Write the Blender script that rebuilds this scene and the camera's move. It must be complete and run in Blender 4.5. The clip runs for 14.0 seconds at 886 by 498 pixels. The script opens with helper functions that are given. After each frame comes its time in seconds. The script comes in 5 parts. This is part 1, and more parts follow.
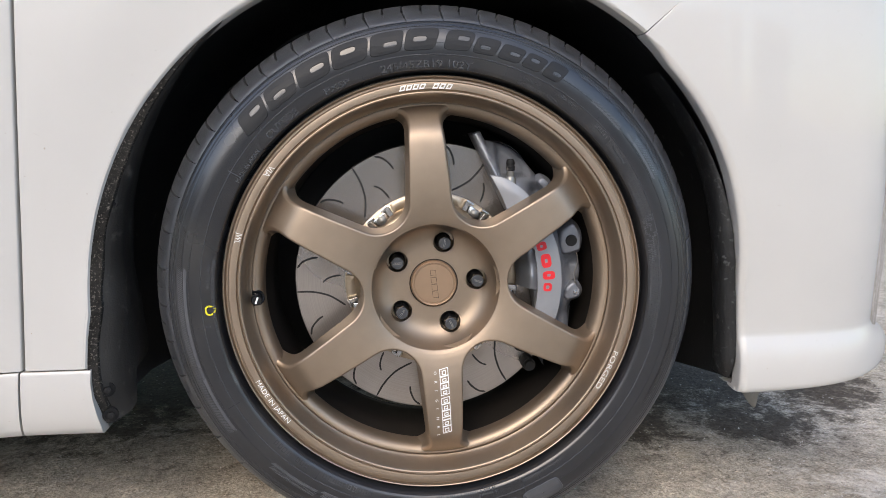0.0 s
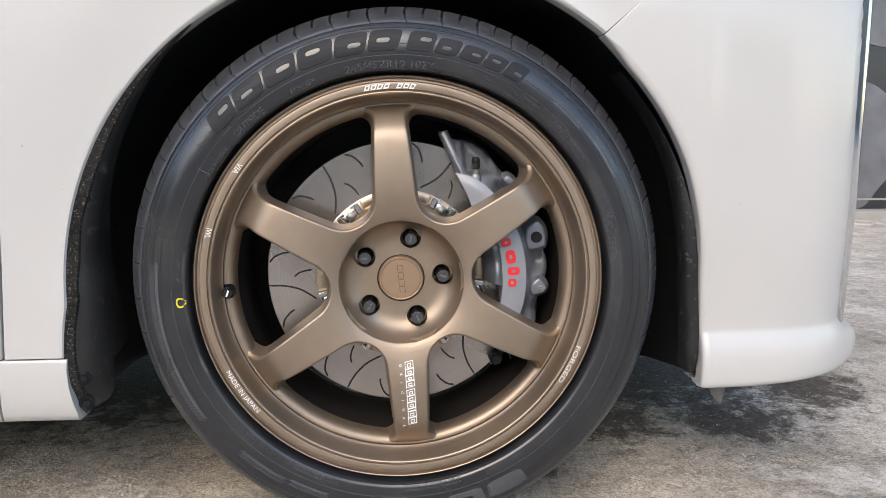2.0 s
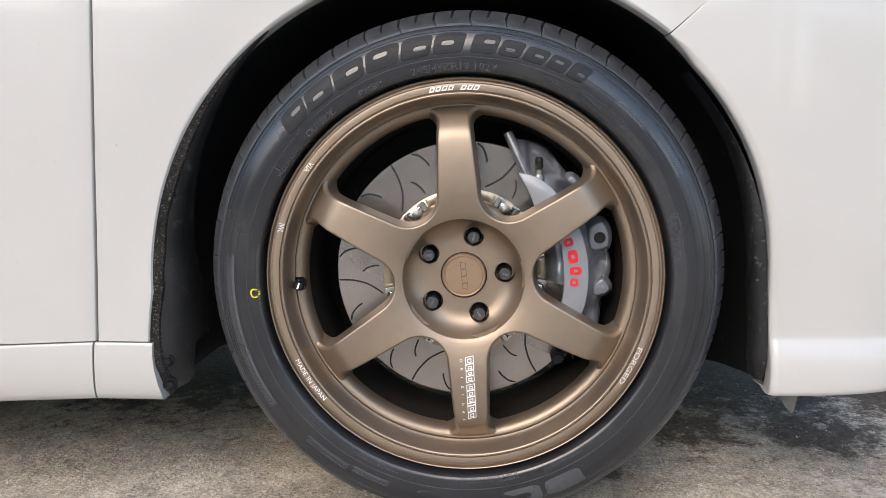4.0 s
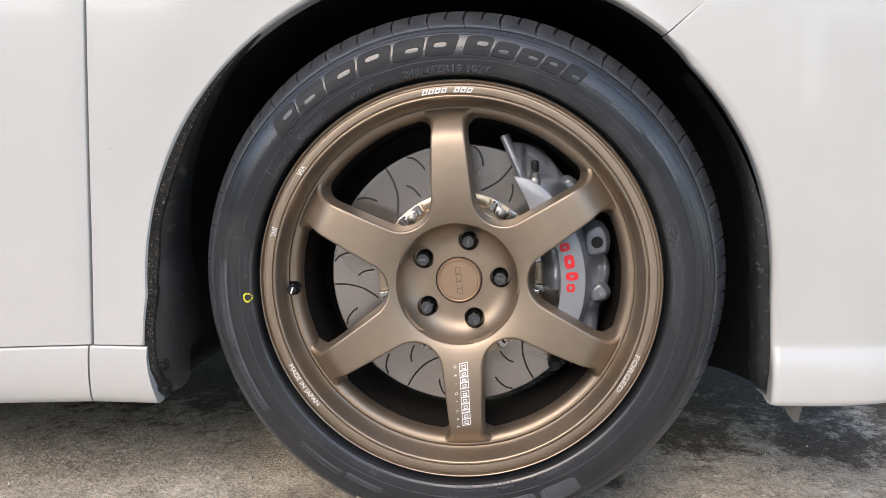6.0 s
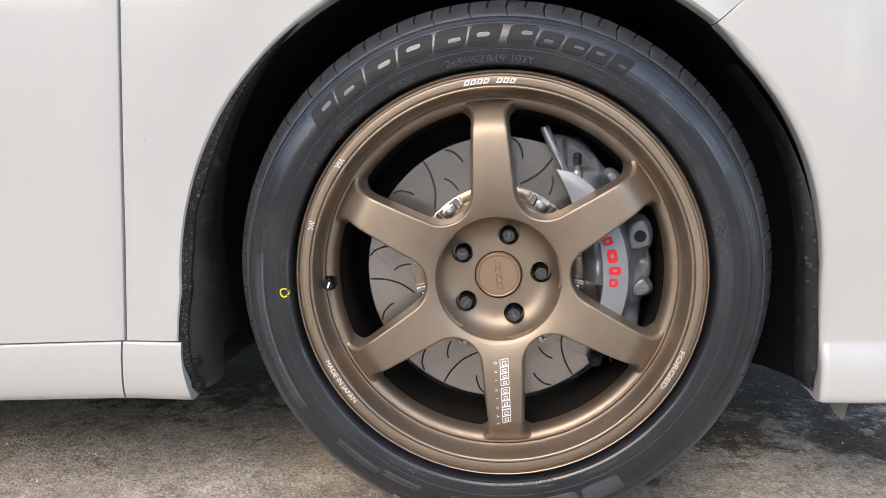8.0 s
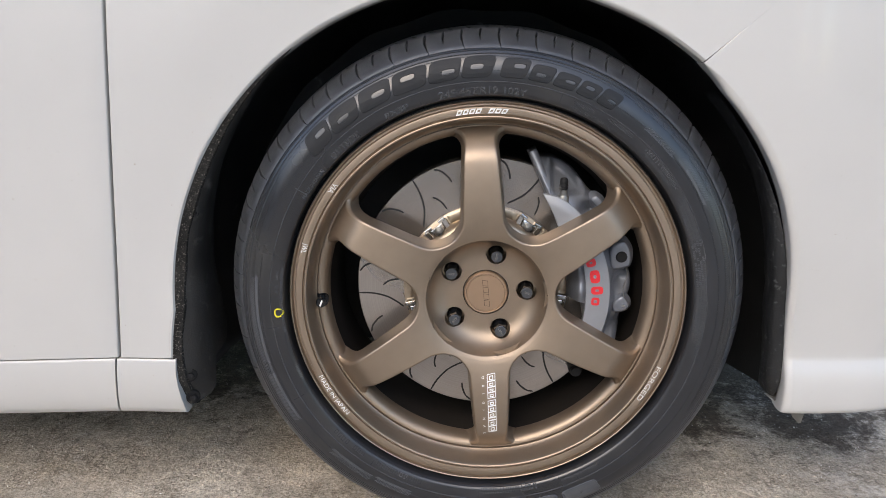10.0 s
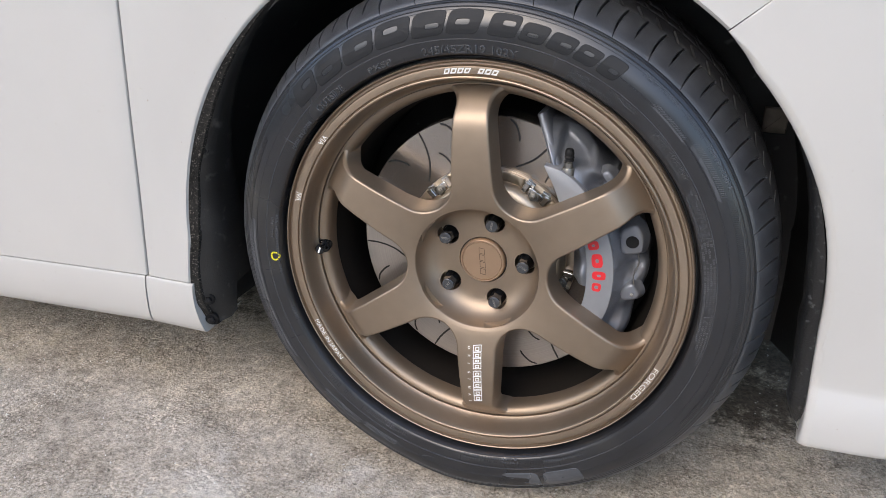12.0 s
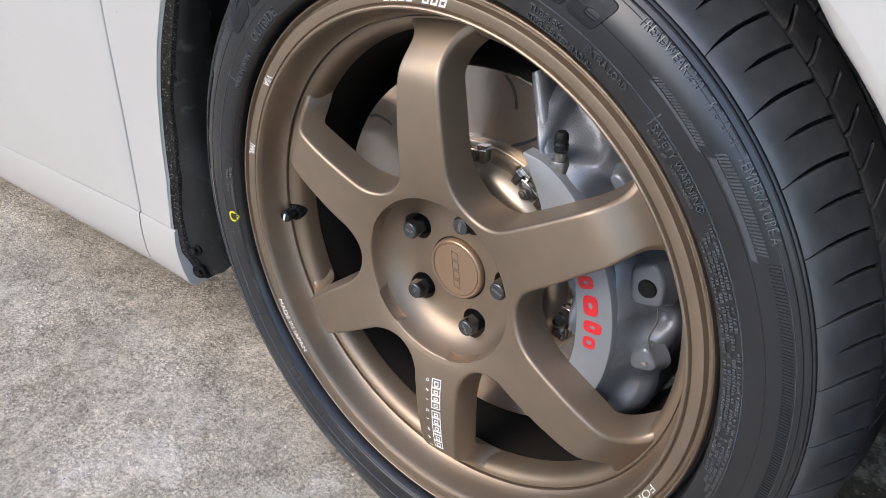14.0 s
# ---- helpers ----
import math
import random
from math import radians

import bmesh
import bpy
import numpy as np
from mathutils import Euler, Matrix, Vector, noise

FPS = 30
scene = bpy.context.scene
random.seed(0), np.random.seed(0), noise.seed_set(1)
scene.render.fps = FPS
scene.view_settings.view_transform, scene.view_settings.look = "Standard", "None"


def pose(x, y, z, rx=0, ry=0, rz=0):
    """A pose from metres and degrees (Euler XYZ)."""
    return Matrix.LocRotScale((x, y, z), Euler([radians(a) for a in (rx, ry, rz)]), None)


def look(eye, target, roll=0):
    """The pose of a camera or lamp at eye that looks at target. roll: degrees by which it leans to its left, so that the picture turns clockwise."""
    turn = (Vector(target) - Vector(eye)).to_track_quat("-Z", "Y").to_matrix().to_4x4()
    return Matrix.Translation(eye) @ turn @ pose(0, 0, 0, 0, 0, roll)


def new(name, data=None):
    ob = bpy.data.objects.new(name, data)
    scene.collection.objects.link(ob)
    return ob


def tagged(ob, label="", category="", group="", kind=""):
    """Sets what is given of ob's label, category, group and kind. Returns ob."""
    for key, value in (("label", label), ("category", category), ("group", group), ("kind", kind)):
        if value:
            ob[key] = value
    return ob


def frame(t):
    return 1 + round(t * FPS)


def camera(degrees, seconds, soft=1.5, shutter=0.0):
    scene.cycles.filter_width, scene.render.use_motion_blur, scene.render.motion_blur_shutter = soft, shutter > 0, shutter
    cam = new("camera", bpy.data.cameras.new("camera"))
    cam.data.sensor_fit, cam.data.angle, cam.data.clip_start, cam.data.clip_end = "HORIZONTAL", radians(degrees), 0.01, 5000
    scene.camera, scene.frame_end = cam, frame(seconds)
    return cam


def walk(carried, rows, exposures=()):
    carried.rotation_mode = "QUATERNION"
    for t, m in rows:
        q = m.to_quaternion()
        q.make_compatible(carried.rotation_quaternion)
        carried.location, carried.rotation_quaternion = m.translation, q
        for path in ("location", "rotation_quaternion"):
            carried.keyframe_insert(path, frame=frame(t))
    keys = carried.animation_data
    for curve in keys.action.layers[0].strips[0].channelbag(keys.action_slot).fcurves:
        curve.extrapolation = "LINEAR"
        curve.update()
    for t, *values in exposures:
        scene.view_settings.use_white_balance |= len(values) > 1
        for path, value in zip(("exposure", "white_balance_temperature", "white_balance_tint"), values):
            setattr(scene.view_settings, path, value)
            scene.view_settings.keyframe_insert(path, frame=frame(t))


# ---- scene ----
cam = camera(61.6, 14.0, soft=0.55)
PATH = [
    (0, (-0.079, 0.006, 0.526), (0.112, 1.974, 0.226), -0.1),
    (0.5, (-0.074, 0.004, 0.527), (0.111, 1.972, 0.224), -0.1),
    (1, (-0.061, -0.008, 0.531), (0.121, 1.96, 0.229), -0.1),
    (1.5, (-0.035, -0.019, 0.535), (0.133, 1.951, 0.233), -0.1),
    (2, (-0.013, -0.023, 0.527), (0.127, 1.949, 0.221), -0.0),
    (2.5, (-0.009, -0.034, 0.525), (0.076, 1.941, 0.222), -0.0),
    (3, (0.005, -0.046, 0.521), (0.026, 1.932, 0.225), 0.0),
    (3.5, (0.016, -0.048, 0.522), (-0.032, 1.929, 0.223), 0.1),
    (3.7, (0.02, -0.047, 0.524), (-0.057, 1.929, 0.222), 0.1),
    (6, (0.065, -0.028, 0.529), (-0.11, 1.941, 0.228), -0.1),
    (6.5, (0.056, -0.032, 0.53), (-0.121, 1.938, 0.233), -0.0),
    (7, (0.047, -0.03, 0.526), (-0.132, 1.938, 0.223), -0.0),
    (7.5, (0.038, -0.028, 0.523), (-0.147, 1.941, 0.224), -0.0),
    (7.7, (0.029, -0.023, 0.524), (-0.158, 1.945, 0.221), -0.1),
    (9.8, (-0.035, 0.007, 0.611), (-0.092, 1.952, 0.149), 0.6),
    (10, (-0.033, -0.024, 0.642), (-0.085, 1.915, 0.154), 0.7),
    (10.5, (-0.02, -0.078, 0.698), (-0.101, 1.821, 0.076), 0.9),
    (11, (0.048, -0.08, 0.721), (-0.133, 1.78, 0.009), 1.2),
    (11.5, (0.143, -0.001, 0.735), (-0.219, 1.809, -0.036), 1.3),
    (12, (0.225, 0.111, 0.739), (-0.355, 1.841, -0.079), 1.2),
    (12.5, (0.271, 0.206, 0.701), (-0.501, 1.84, -0.156), 1.2),
    (13, (0.346, 0.313, 0.696), (-0.593, 1.83, -0.208), 1.0),
    (13.5, (0.389, 0.418, 0.702), (-0.661, 1.829, -0.251), 0.7),
    (14, (0.366, 0.486, 0.696), (-0.749, 1.814, -0.301), 0.4),
]
EXPOSURES = [(0.0, 1.59, 7250, 11), (7.7, 1.62, 7250, 11), (9.8, 1.44, 7150, 11), (12.0, 1.51, 7050, 11), (13.0, 1.58, 7040, 10), (14.0, 1.60, 6930, 10)]
walk(cam, [(t, look(eye, target, roll)) for t, eye, target, roll in PATH], EXPOSURES)

# ---- world and light ----
world = bpy.data.worlds.new("sky")
scene.world = world
world.use_nodes = True
wn = world.node_tree.nodes
sky = wn.new("ShaderNodeTexSky")
sky.sky_type, sky.sun_disc = "NISHITA", False
sky.sun_elevation, sky.sun_rotation = radians(40), radians(200)
sky.air_density, sky.dust_density, sky.ozone_density = 1.0, 1.3, 1.1
haze = wn.new("ShaderNodeHueSaturation")  # thin overcast: a nearly neutral sky
haze.inputs["Saturation"].default_value = 1.12
world.node_tree.links.new(sky.outputs[0], haze.inputs["Color"])
world.node_tree.links.new(haze.outputs[0], wn["Background"].inputs[0])
wn["Background"].inputs[1].default_value = 0.15
sun = new("sun", bpy.data.lights.new("sun", "SUN"))
sun.data.energy, sun.data.angle, sun.data.color = 0.52, radians(42), (1.0, 0.945, 0.87)
sun.matrix_world = look((-1.6, -3.4, 4.0), (0, 0.9, 0.3))


# ---- materials ----
def material(name, color, rough=0.5, metal=0.0, vary=0.12, scale=40.0, bump=0.0, bump_scale=300.0, coat=0.0, rvary=0.1, spec=0.5,
             dirt=None, dirt_scale=3.0, dirt_at=(0.55, 0.75)):
    """A principled surface with variation at two scales, fine relief and a stain colour in patches."""
    m = bpy.data.materials.new(name)
    m.use_nodes = True
    nt = m.node_tree
    n, l = nt.nodes, nt.links
    b = n["Principled BSDF"]
    b.inputs["Metallic"].default_value = metal
    b.inputs["Coat Weight"].default_value = coat
    b.inputs["Coat Roughness"].default_value = 0.04
    b.inputs["Specular IOR Level"].default_value = spec
    tc = n.new("ShaderNodeTexCoord")
    fine = n.new("ShaderNodeTexNoise")
    fine.inputs["Scale"].default_value, fine.inputs["Detail"].default_value = scale, 6
    wide = n.new("ShaderNodeTexNoise")
    wide.inputs["Scale"].default_value, wide.inputs["Detail"].default_value = scale / 9, 3
    l.new(tc.outputs["Object"], fine.inputs["Vector"])
    l.new(tc.outputs["Object"], wide.inputs["Vector"])
    add = n.new("ShaderNodeMath")
    add.operation = "ADD"
    l.new(fine.outputs["Fac"], add.inputs[0])
    l.new(wide.outputs["Fac"], add.inputs[1])
    ramp = n.new("ShaderNodeMapRange")
    ramp.inputs["From Min"].default_value, ramp.inputs["From Max"].default_value = 0.7, 1.3
    ramp.inputs["To Min"].default_value, ramp.inputs["To Max"].default_value = 1 - vary, 1 + vary
    l.new(add.outputs[0], ramp.inputs["Value"])
    mul = n.new("ShaderNodeMix")
    mul.data_type, mul.blend_type = "RGBA", "MULTIPLY"
    mul.inputs["Factor"].default_value = 1
    mul.inputs["A"].default_value = (*color, 1)
    gray = n.new("ShaderNodeCombineColor")
    for i in range(3):
        l.new(ramp.outputs[0], gray.inputs[i])
    l.new(gray.outputs[0], mul.inputs["B"])
    out = mul.outputs["Result"]
    if dirt:
        spots = n.new("ShaderNodeTexNoise")
        spots.inputs["Scale"].default_value, spots.inputs["Detail"].default_value = dirt_scale, 8
        l.new(tc.outputs["Object"], spots.inputs["Vector"])
        edge = n.new("ShaderNodeMapRange")
        edge.inputs["From Min"].default_value, edge.inputs["From Max"].default_value = dirt_at
        l.new(spots.outputs["Fac"], edge.inputs["Value"])
        mx = n.new("ShaderNodeMix")
        mx.data_type = "RGBA"
        l.new(edge.outputs[0], mx.inputs["Factor"])
        l.new(out, mx.inputs["A"])
        mx.inputs["B"].default_value = (*dirt, 1)
        out = mx.outputs["Result"]
    l.new(out, b.inputs["Base Color"])
    rr = n.new("ShaderNodeMapRange")
    rr.inputs["From Min"].default_value, rr.inputs["From Max"].default_value = 0.3, 0.7
    rr.inputs["To Min"].default_value, rr.inputs["To Max"].default_value = max(0.02, rough - rvary), min(1, rough + rvary)
    l.new(wide.outputs["Fac"], rr.inputs["Value"])
    l.new(rr.outputs[0], b.inputs["Roughness"])
    if bump:
        grain = n.new("ShaderNodeTexNoise")
        grain.inputs["Scale"].default_value, grain.inputs["Detail"].default_value = bump_scale, 4
        l.new(tc.outputs["Object"], grain.inputs["Vector"])
        bp = n.new("ShaderNodeBump")
        bp.inputs["Strength"].default_value, bp.inputs["Distance"].default_value = bump, 0.001
        l.new(grain.outputs["Fac"], bp.inputs["Height"])
        l.new(bp.outputs[0], b.inputs["Normal"])
    return m


PAINT = material("white_pearl_paint", (0.448, 0.440, 0.419), 0.32, 0, 0.02, 12, coat=0.60, spec=0.30, rvary=0.03, dirt=(0.34, 0.30, 0.25), dirt_scale=190, dirt_at=(0.725, 0.76))
BRONZE = material("satin_bronze", (0.318, 0.250, 0.188), 0.49, 0.90, 0.05, 60, 0.06, 2500, rvary=0.04)
CAPB = material("bronze_cap", (0.42, 0.29, 0.195), 0.36, 0.75, 0.04, 80, rvary=0.04)
RUBBER = material("tyre_rubber", (0.0115, 0.0123, 0.0145), 0.30, 0, 0.25, 30, 0.02, 1800, spec=0.78, rvary=0.07, dirt=(0.035, 0.034, 0.031), dirt_scale=9, dirt_at=(0.55, 0.85))
TREAD = material("tread_rubber", (0.050, 0.0525, 0.058), 0.42, 0, 0.45, 60, 0.14, 1600, spec=0.75, rvary=0.1, dirt=(0.10, 0.095, 0.085), dirt_scale=60, dirt_at=(0.60, 0.78))
# tread rubber darkened to hold the shade inside the slits
SHADED_GROOVE = material("shaded_groove_rubber", (0.004, 0.0042, 0.0048), 0.6, 0, 0.3, 60, spec=0.2)
# raised letters and lines: edge glints put into a lighter rubber colour
GLINT_RUBBER = material("glint_rubber", (0.052, 0.055, 0.060), 0.24, 0, 0.2, 60, spec=0.8, rvary=0.05)
GREYRUB = material("grey_moulded_rubber", (0.060, 0.064, 0.071), 0.30, 0, 0.2, 60, 0.1, 900, spec=0.7, rvary=0.05)
BRAND = material("textured_rubber", (0.009, 0.010, 0.0115), 0.55, 0, 0.2, 60, 0.25, 1500, spec=0.3)
BLACK = material("black_plastic", (0.007, 0.007, 0.0075), 0.6, 0, 0.3, 20, 0.3, 500, spec=0.25, dirt=(0.085, 0.083, 0.078), dirt_scale=80, dirt_at=(0.64, 0.74))
FELT = material("felt_liner", (0.020, 0.0185, 0.0165), 0.95, 0, 0.6, 160, 1.0, 1100, dirt=(0.20, 0.18, 0.155), dirt_scale=420, dirt_at=(0.56, 0.74), spec=0.2)
LINER = material("liner_plastic", (0.017, 0.0175, 0.019), 0.40, 0, 0.3, 20, 0.25, 300, spec=0.42, rvary=0.1, dirt=(0.10, 0.105, 0.105), dirt_scale=45, dirt_at=(0.66, 0.74))
DUSTY = material("dusty_plastic", (0.014, 0.0137, 0.0132), 0.45, 0, 0.45, 25, 0.3, 350, spec=0.45, rvary=0.12, dirt=(0.075, 0.070, 0.064), dirt_scale=55, dirt_at=(0.60, 0.76))
SCUFFED = material("scuffed_plastic", (0.012, 0.0125, 0.013), 0.40, 0, 0.3, 40, 0.5, 400, spec=0.45, rvary=0.1, dirt=(0.10, 0.103, 0.103), dirt_scale=130, dirt_at=(0.58, 0.72))
DARK = material("dark_inside", (0.006, 0.006, 0.006), 0.8, 0, 0.2, 10)
STEEL = material("brake_disc_steel", (0.42, 0.385, 0.355), 0.27, 0.9, 0.10, 18, 0.15, 1200, rvary=0.07, dirt=(0.30, 0.26, 0.22), dirt_scale=14, dirt_at=(0.55, 0.8))


def machined(m, step, depth, shade):
    """Adds fine concentric machining rings about the axle to a material."""
    nt = m.node_tree
    n, l = nt.nodes, nt.links
    b = n["Principled BSDF"]
    tc = n.new("ShaderNodeTexCoord")
    flat_v = n.new("ShaderNodeVectorMath")
    flat_v.operation = "MULTIPLY"
    flat_v.inputs[1].default_value = (1, 0, 1)
    l.new(tc.outputs["Object"], flat_v.inputs[0])
    ln = n.new("ShaderNodeVectorMath")
    ln.operation = "LENGTH"
    l.new(flat_v.outputs[0], ln.inputs[0])
    t = n.new("ShaderNodeTexNoise")
    t.noise_dimensions = "1D"
    t.inputs["Scale"].default_value, t.inputs["Detail"].default_value = step, 5
    l.new(ln.outputs["Value"], t.inputs["W"])
    bp = n.new("ShaderNodeBump")
    bp.inputs["Strength"].default_value, bp.inputs["Distance"].default_value = depth, 0.0005
    l.new(t.outputs["Fac"], bp.inputs["Height"])
    l.new(bp.outputs[0], b.inputs["Normal"])
    src = b.inputs["Base Color"].links[0].from_socket
    r = n.new("ShaderNodeMapRange")
    r.inputs["From Min"].default_value, r.inputs["From Max"].default_value = 0.35, 0.65
    r.inputs["To Min"].default_value, r.inputs["To Max"].default_value = 1 - shade, 1 + shade
    l.new(t.outputs["Fac"], r.inputs["Value"])
    g = n.new("ShaderNodeCombineColor")
    for k in range(3):
        l.new(r.outputs[0], g.inputs[k])
    x = n.new("ShaderNodeMix")
    x.data_type, x.blend_type = "RGBA", "MULTIPLY"
    x.inputs["Factor"].default_value = 1
    l.new(src, x.inputs["A"])
    l.new(g.outputs[0], x.inputs["B"])
    l.new(x.outputs["Result"], b.inputs["Base Color"])


machined(STEEL, 900, 0.16, 0.07)
# bronze darkened to paint the shade in the cap's engraved lines
CAP_SHADE = material("engraving_shade", (0.09, 0.062, 0.044), 0.4, 0.4, 0.1, 80)
# the bronze barrel, with the shade inside the wheel put into its colour
BARREL = material("shaded_barrel", (0.011, 0.009, 0.0075), 0.7, 0.1, 0.3, 30, spec=0.2)
# disc slots are strips on the face, the shade in them as dark colour
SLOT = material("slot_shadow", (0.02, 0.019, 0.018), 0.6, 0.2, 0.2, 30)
GOLD = material("gold_anodised", (0.46, 0.375, 0.28), 0.36, 0.85, 0.10, 40, rvary=0.08, dirt=(0.25, 0.18, 0.11), dirt_scale=30)
ZINC = material("bright_zinc", (0.55, 0.545, 0.53), 0.25, 0.95, 0.10, 60)
DULL = material("dull_zinc", (0.22, 0.215, 0.20), 0.38, 0.8, 0.15, 60)
GUARD = material("weathered_grey_plastic", (0.17, 0.158, 0.14), 0.8, 0, 0.25, 60, 0.3, 500)
CALIPER = material("grey_caliper_paint", (0.165, 0.176, 0.198), 0.34, 0.35, 0.08, 50, 0.25, 700, rvary=0.06)
PLATE = material("flat_grey_paint", (0.245, 0.252, 0.266), 0.42, 0.3, 0.06, 60, 0.1, 900)
RED = material("red_enamel", (0.62, 0.022, 0.03), 0.4, 0, 0.06, 60)
NUT = material("black_anodised", (0.010, 0.011, 0.013), 0.22, 0.3, 0.2, 80, coat=0.3)
NUTCAP = material("dark_grey_anodised", (0.10, 0.105, 0.112), 0.30, 0.7, 0.1, 80)
WHITE = material("white_print", (0.78, 0.77, 0.74), 0.5, 0, 0.05, 60)
FADED = material("faded_print", (0.66, 0.63, 0.57), 0.6, 0, 0.15, 200)
YELLOW = material("yellow_paint", (0.62, 0.55, 0.02), 0.6, 0, 0.15, 200)
CHROME = material("chrome_trim", (0.78, 0.78, 0.78), 0.06, 1.0, 0.04, 20, rvary=0.02)
CONCRETE_WALL = material("concrete_wall", (0.27, 0.255, 0.23), 0.85, 0, 0.2, 3, 0.3, 60)
MURAL = material("black_wall_paint", (0.015, 0.016, 0.018), 0.30, 0, 0.3, 4)
MURAL_GREY = material("grey_wall_paint", (0.10, 0.10, 0.11), 0.4, 0, 0.4, 5)
PEBBLE = material("dark_stone", (0.16, 0.15, 0.135), 0.85, 0, 0.3, 60)
GRIT = material("pale_stone", (0.60, 0.58, 0.53), 0.8, 0, 0.1, 40)


OIL_SHADE = ((0.56, 1.62, 1.00), (0.30, 1.85, 1.20), (0.40, 1.28, 0.26), (0.63, 1.26, 0.28), (0.86, 1.44, 0.34), (-0.60, 1.60, 0.85), (0.20, 1.12, 0.20))  # x, y, reach; the wide ones paint shade under the car


def concrete():
    """Worn, stained outdoor concrete with exposed sand, dark oil marks and painted under-car shade."""
    m = bpy.data.materials.new("worn_concrete")
    m.use_nodes = True
    nt = m.node_tree
    n, l = nt.nodes, nt.links
    b = n["Principled BSDF"]
    tc = n.new("ShaderNodeTexCoord")

    def tex(scale, detail, rough=0.55, distort=0.0):
        t = n.new("ShaderNodeTexNoise")
        t.inputs["Scale"].default_value, t.inputs["Detail"].default_value = scale, detail
        t.inputs["Roughness"].default_value, t.inputs["Distortion"].default_value = rough, distort
        l.new(tc.outputs["Object"], t.inputs["Vector"])
        return t.outputs["Fac"]

    def ramp(src, stops):
        r = n.new("ShaderNodeValToRGB")
        e = r.color_ramp.elements
        e[0].position, e[0].color = stops[0][0], (*stops[0][1], 1)
        e[1].position, e[1].color = stops[-1][0], (*stops[-1][1], 1)
        for p, c in stops[1:-1]:
            k = e.new(p)
            k.color = (*c, 1)
        l.new(src, r.inputs[0])
        return r.outputs[0]

    def mix(a, bb, fac, mode="MIX"):
        x = n.new("ShaderNodeMix")
        x.data_type, x.blend_type = "RGBA", mode
        if isinstance(fac, float):
            x.inputs["Factor"].default_value = fac
        else:
            l.new(fac, x.inputs["Factor"])
        l.new(a, x.inputs["A"])
        l.new(bb, x.inputs["B"])
        return x.outputs["Result"]

    base = ramp(tex(3.6, 12, 0.70, 0.1), [(0.32, (0.31, 0.272, 0.226)), (0.45, (0.43, 0.381, 0.321)), (0.56, (0.53, 0.475, 0.406)), (0.68, (0.64, 0.585, 0.512))])
    mott = ramp(tex(34, 10, 0.72, 0.3), [(0.32, (0.70, 0.69, 0.67)), (0.50, (1.02, 1.02, 1.01)), (0.66, (1.20, 1.19, 1.17))])
    col = mix(base, mott, 1.0, "MULTIPLY")
    grain = ramp(tex(230, 8, 0.75), [(0.34, (0.50, 0.49, 0.47)), (0.50, (1.0, 1.0, 1.0)), (0.66, (1.35, 1.34, 1.31))])
    col = mix(col, grain, 1.0, "MULTIPLY")
    pebbles = n.new("ShaderNodeTexVoronoi")
    pebbles.inputs["Scale"].default_value, pebbles.inputs["Randomness"].default_value = 190, 1.0
    warp = n.new("ShaderNodeVectorMath")
    warp.operation = "ADD"
    wob = n.new("ShaderNodeTexNoise")
    wob.inputs["Scale"].default_value, wob.inputs["Detail"].default_value = 90, 4
    l.new(tc.outputs["Object"], wob.inputs["Vector"])
    small = n.new("ShaderNodeVectorMath")
    small.operation = "SCALE"
    small.inputs["Scale"].default_value = 0.006
    l.new(wob.outputs["Color"], small.inputs[0])
    l.new(tc.outputs["Object"], warp.inputs[0])
    l.new(small.outputs[0], warp.inputs[1])
    l.new(warp.outputs[0], pebbles.inputs["Vector"])
    worn = ramp(tex(9, 9, 0.72), [(0.43, (0, 0, 0)), (0.55, (1, 1, 1))])
    joint = ramp(pebbles.outputs["Distance"], [(0.10, (1.22, 1.21, 1.19)), (0.42, (1.0, 1.0, 1.0)), (0.72, (0.76, 0.74, 0.71))])
    worn_col = mix(col, joint, 1.0, "MULTIPLY")
    col = mix(col, worn_col, worn)
    patch = ramp(tex(4.6, 10, 0.66, 0.2), [(0.55, (0, 0, 0)), (0.62, (0.75, 0.75, 0.75))])
    chalk = ramp(tex(120, 8, 0.7), [(0.32, (0.47, 0.427, 0.370)), (0.50, (0.67, 0.62, 0.553)), (0.68, (0.76, 0.715, 0.65))])
    col = mix(col, chalk, patch)
    sand = ramp(tex(6.3, 9, 0.66), [(0.58, (0, 0, 0)), (0.66, (0.45, 0.45, 0.45))])
    ochre = ramp(tex(140, 7, 0.7), [(0.34, (0.38, 0.32, 0.22)), (0.66, (0.82, 0.74, 0.58))])
    col = mix(col, ochre, sand)
    blotch = ramp(tex(75, 9, 0.80, 0.1), [(0.36, (0.68, 0.67, 0.65)), (0.48, (0.99, 0.99, 0.99)), (0.64, (1.14, 1.13, 1.12))])
    col = mix(col, blotch, 1.0, "MULTIPLY")
    stain = ramp(tex(2.6, 13, 0.76, 0.2), [(0.54, (0, 0, 0)), (0.61, (1, 1, 1))])
    dark = ramp(tex(60, 8, 0.75), [(0.36, (0.05, 0.046, 0.040)), (0.50, (0.13, 0.12, 0.105)), (0.66, (0.30, 0.28, 0.25))])
    half = n.new("ShaderNodeMath")
    half.operation, half.inputs[1].default_value = "MULTIPLY", 0.18
    l.new(stain, half.inputs[0])
    col = mix(col, dark, half.outputs[0])
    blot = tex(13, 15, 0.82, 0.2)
    oil_shade = None
    for x, y, wide in OIL_SHADE:  # old oil marks and painted under-car shade, broken up at their edges
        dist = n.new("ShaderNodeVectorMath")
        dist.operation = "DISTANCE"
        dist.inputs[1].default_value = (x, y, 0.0)
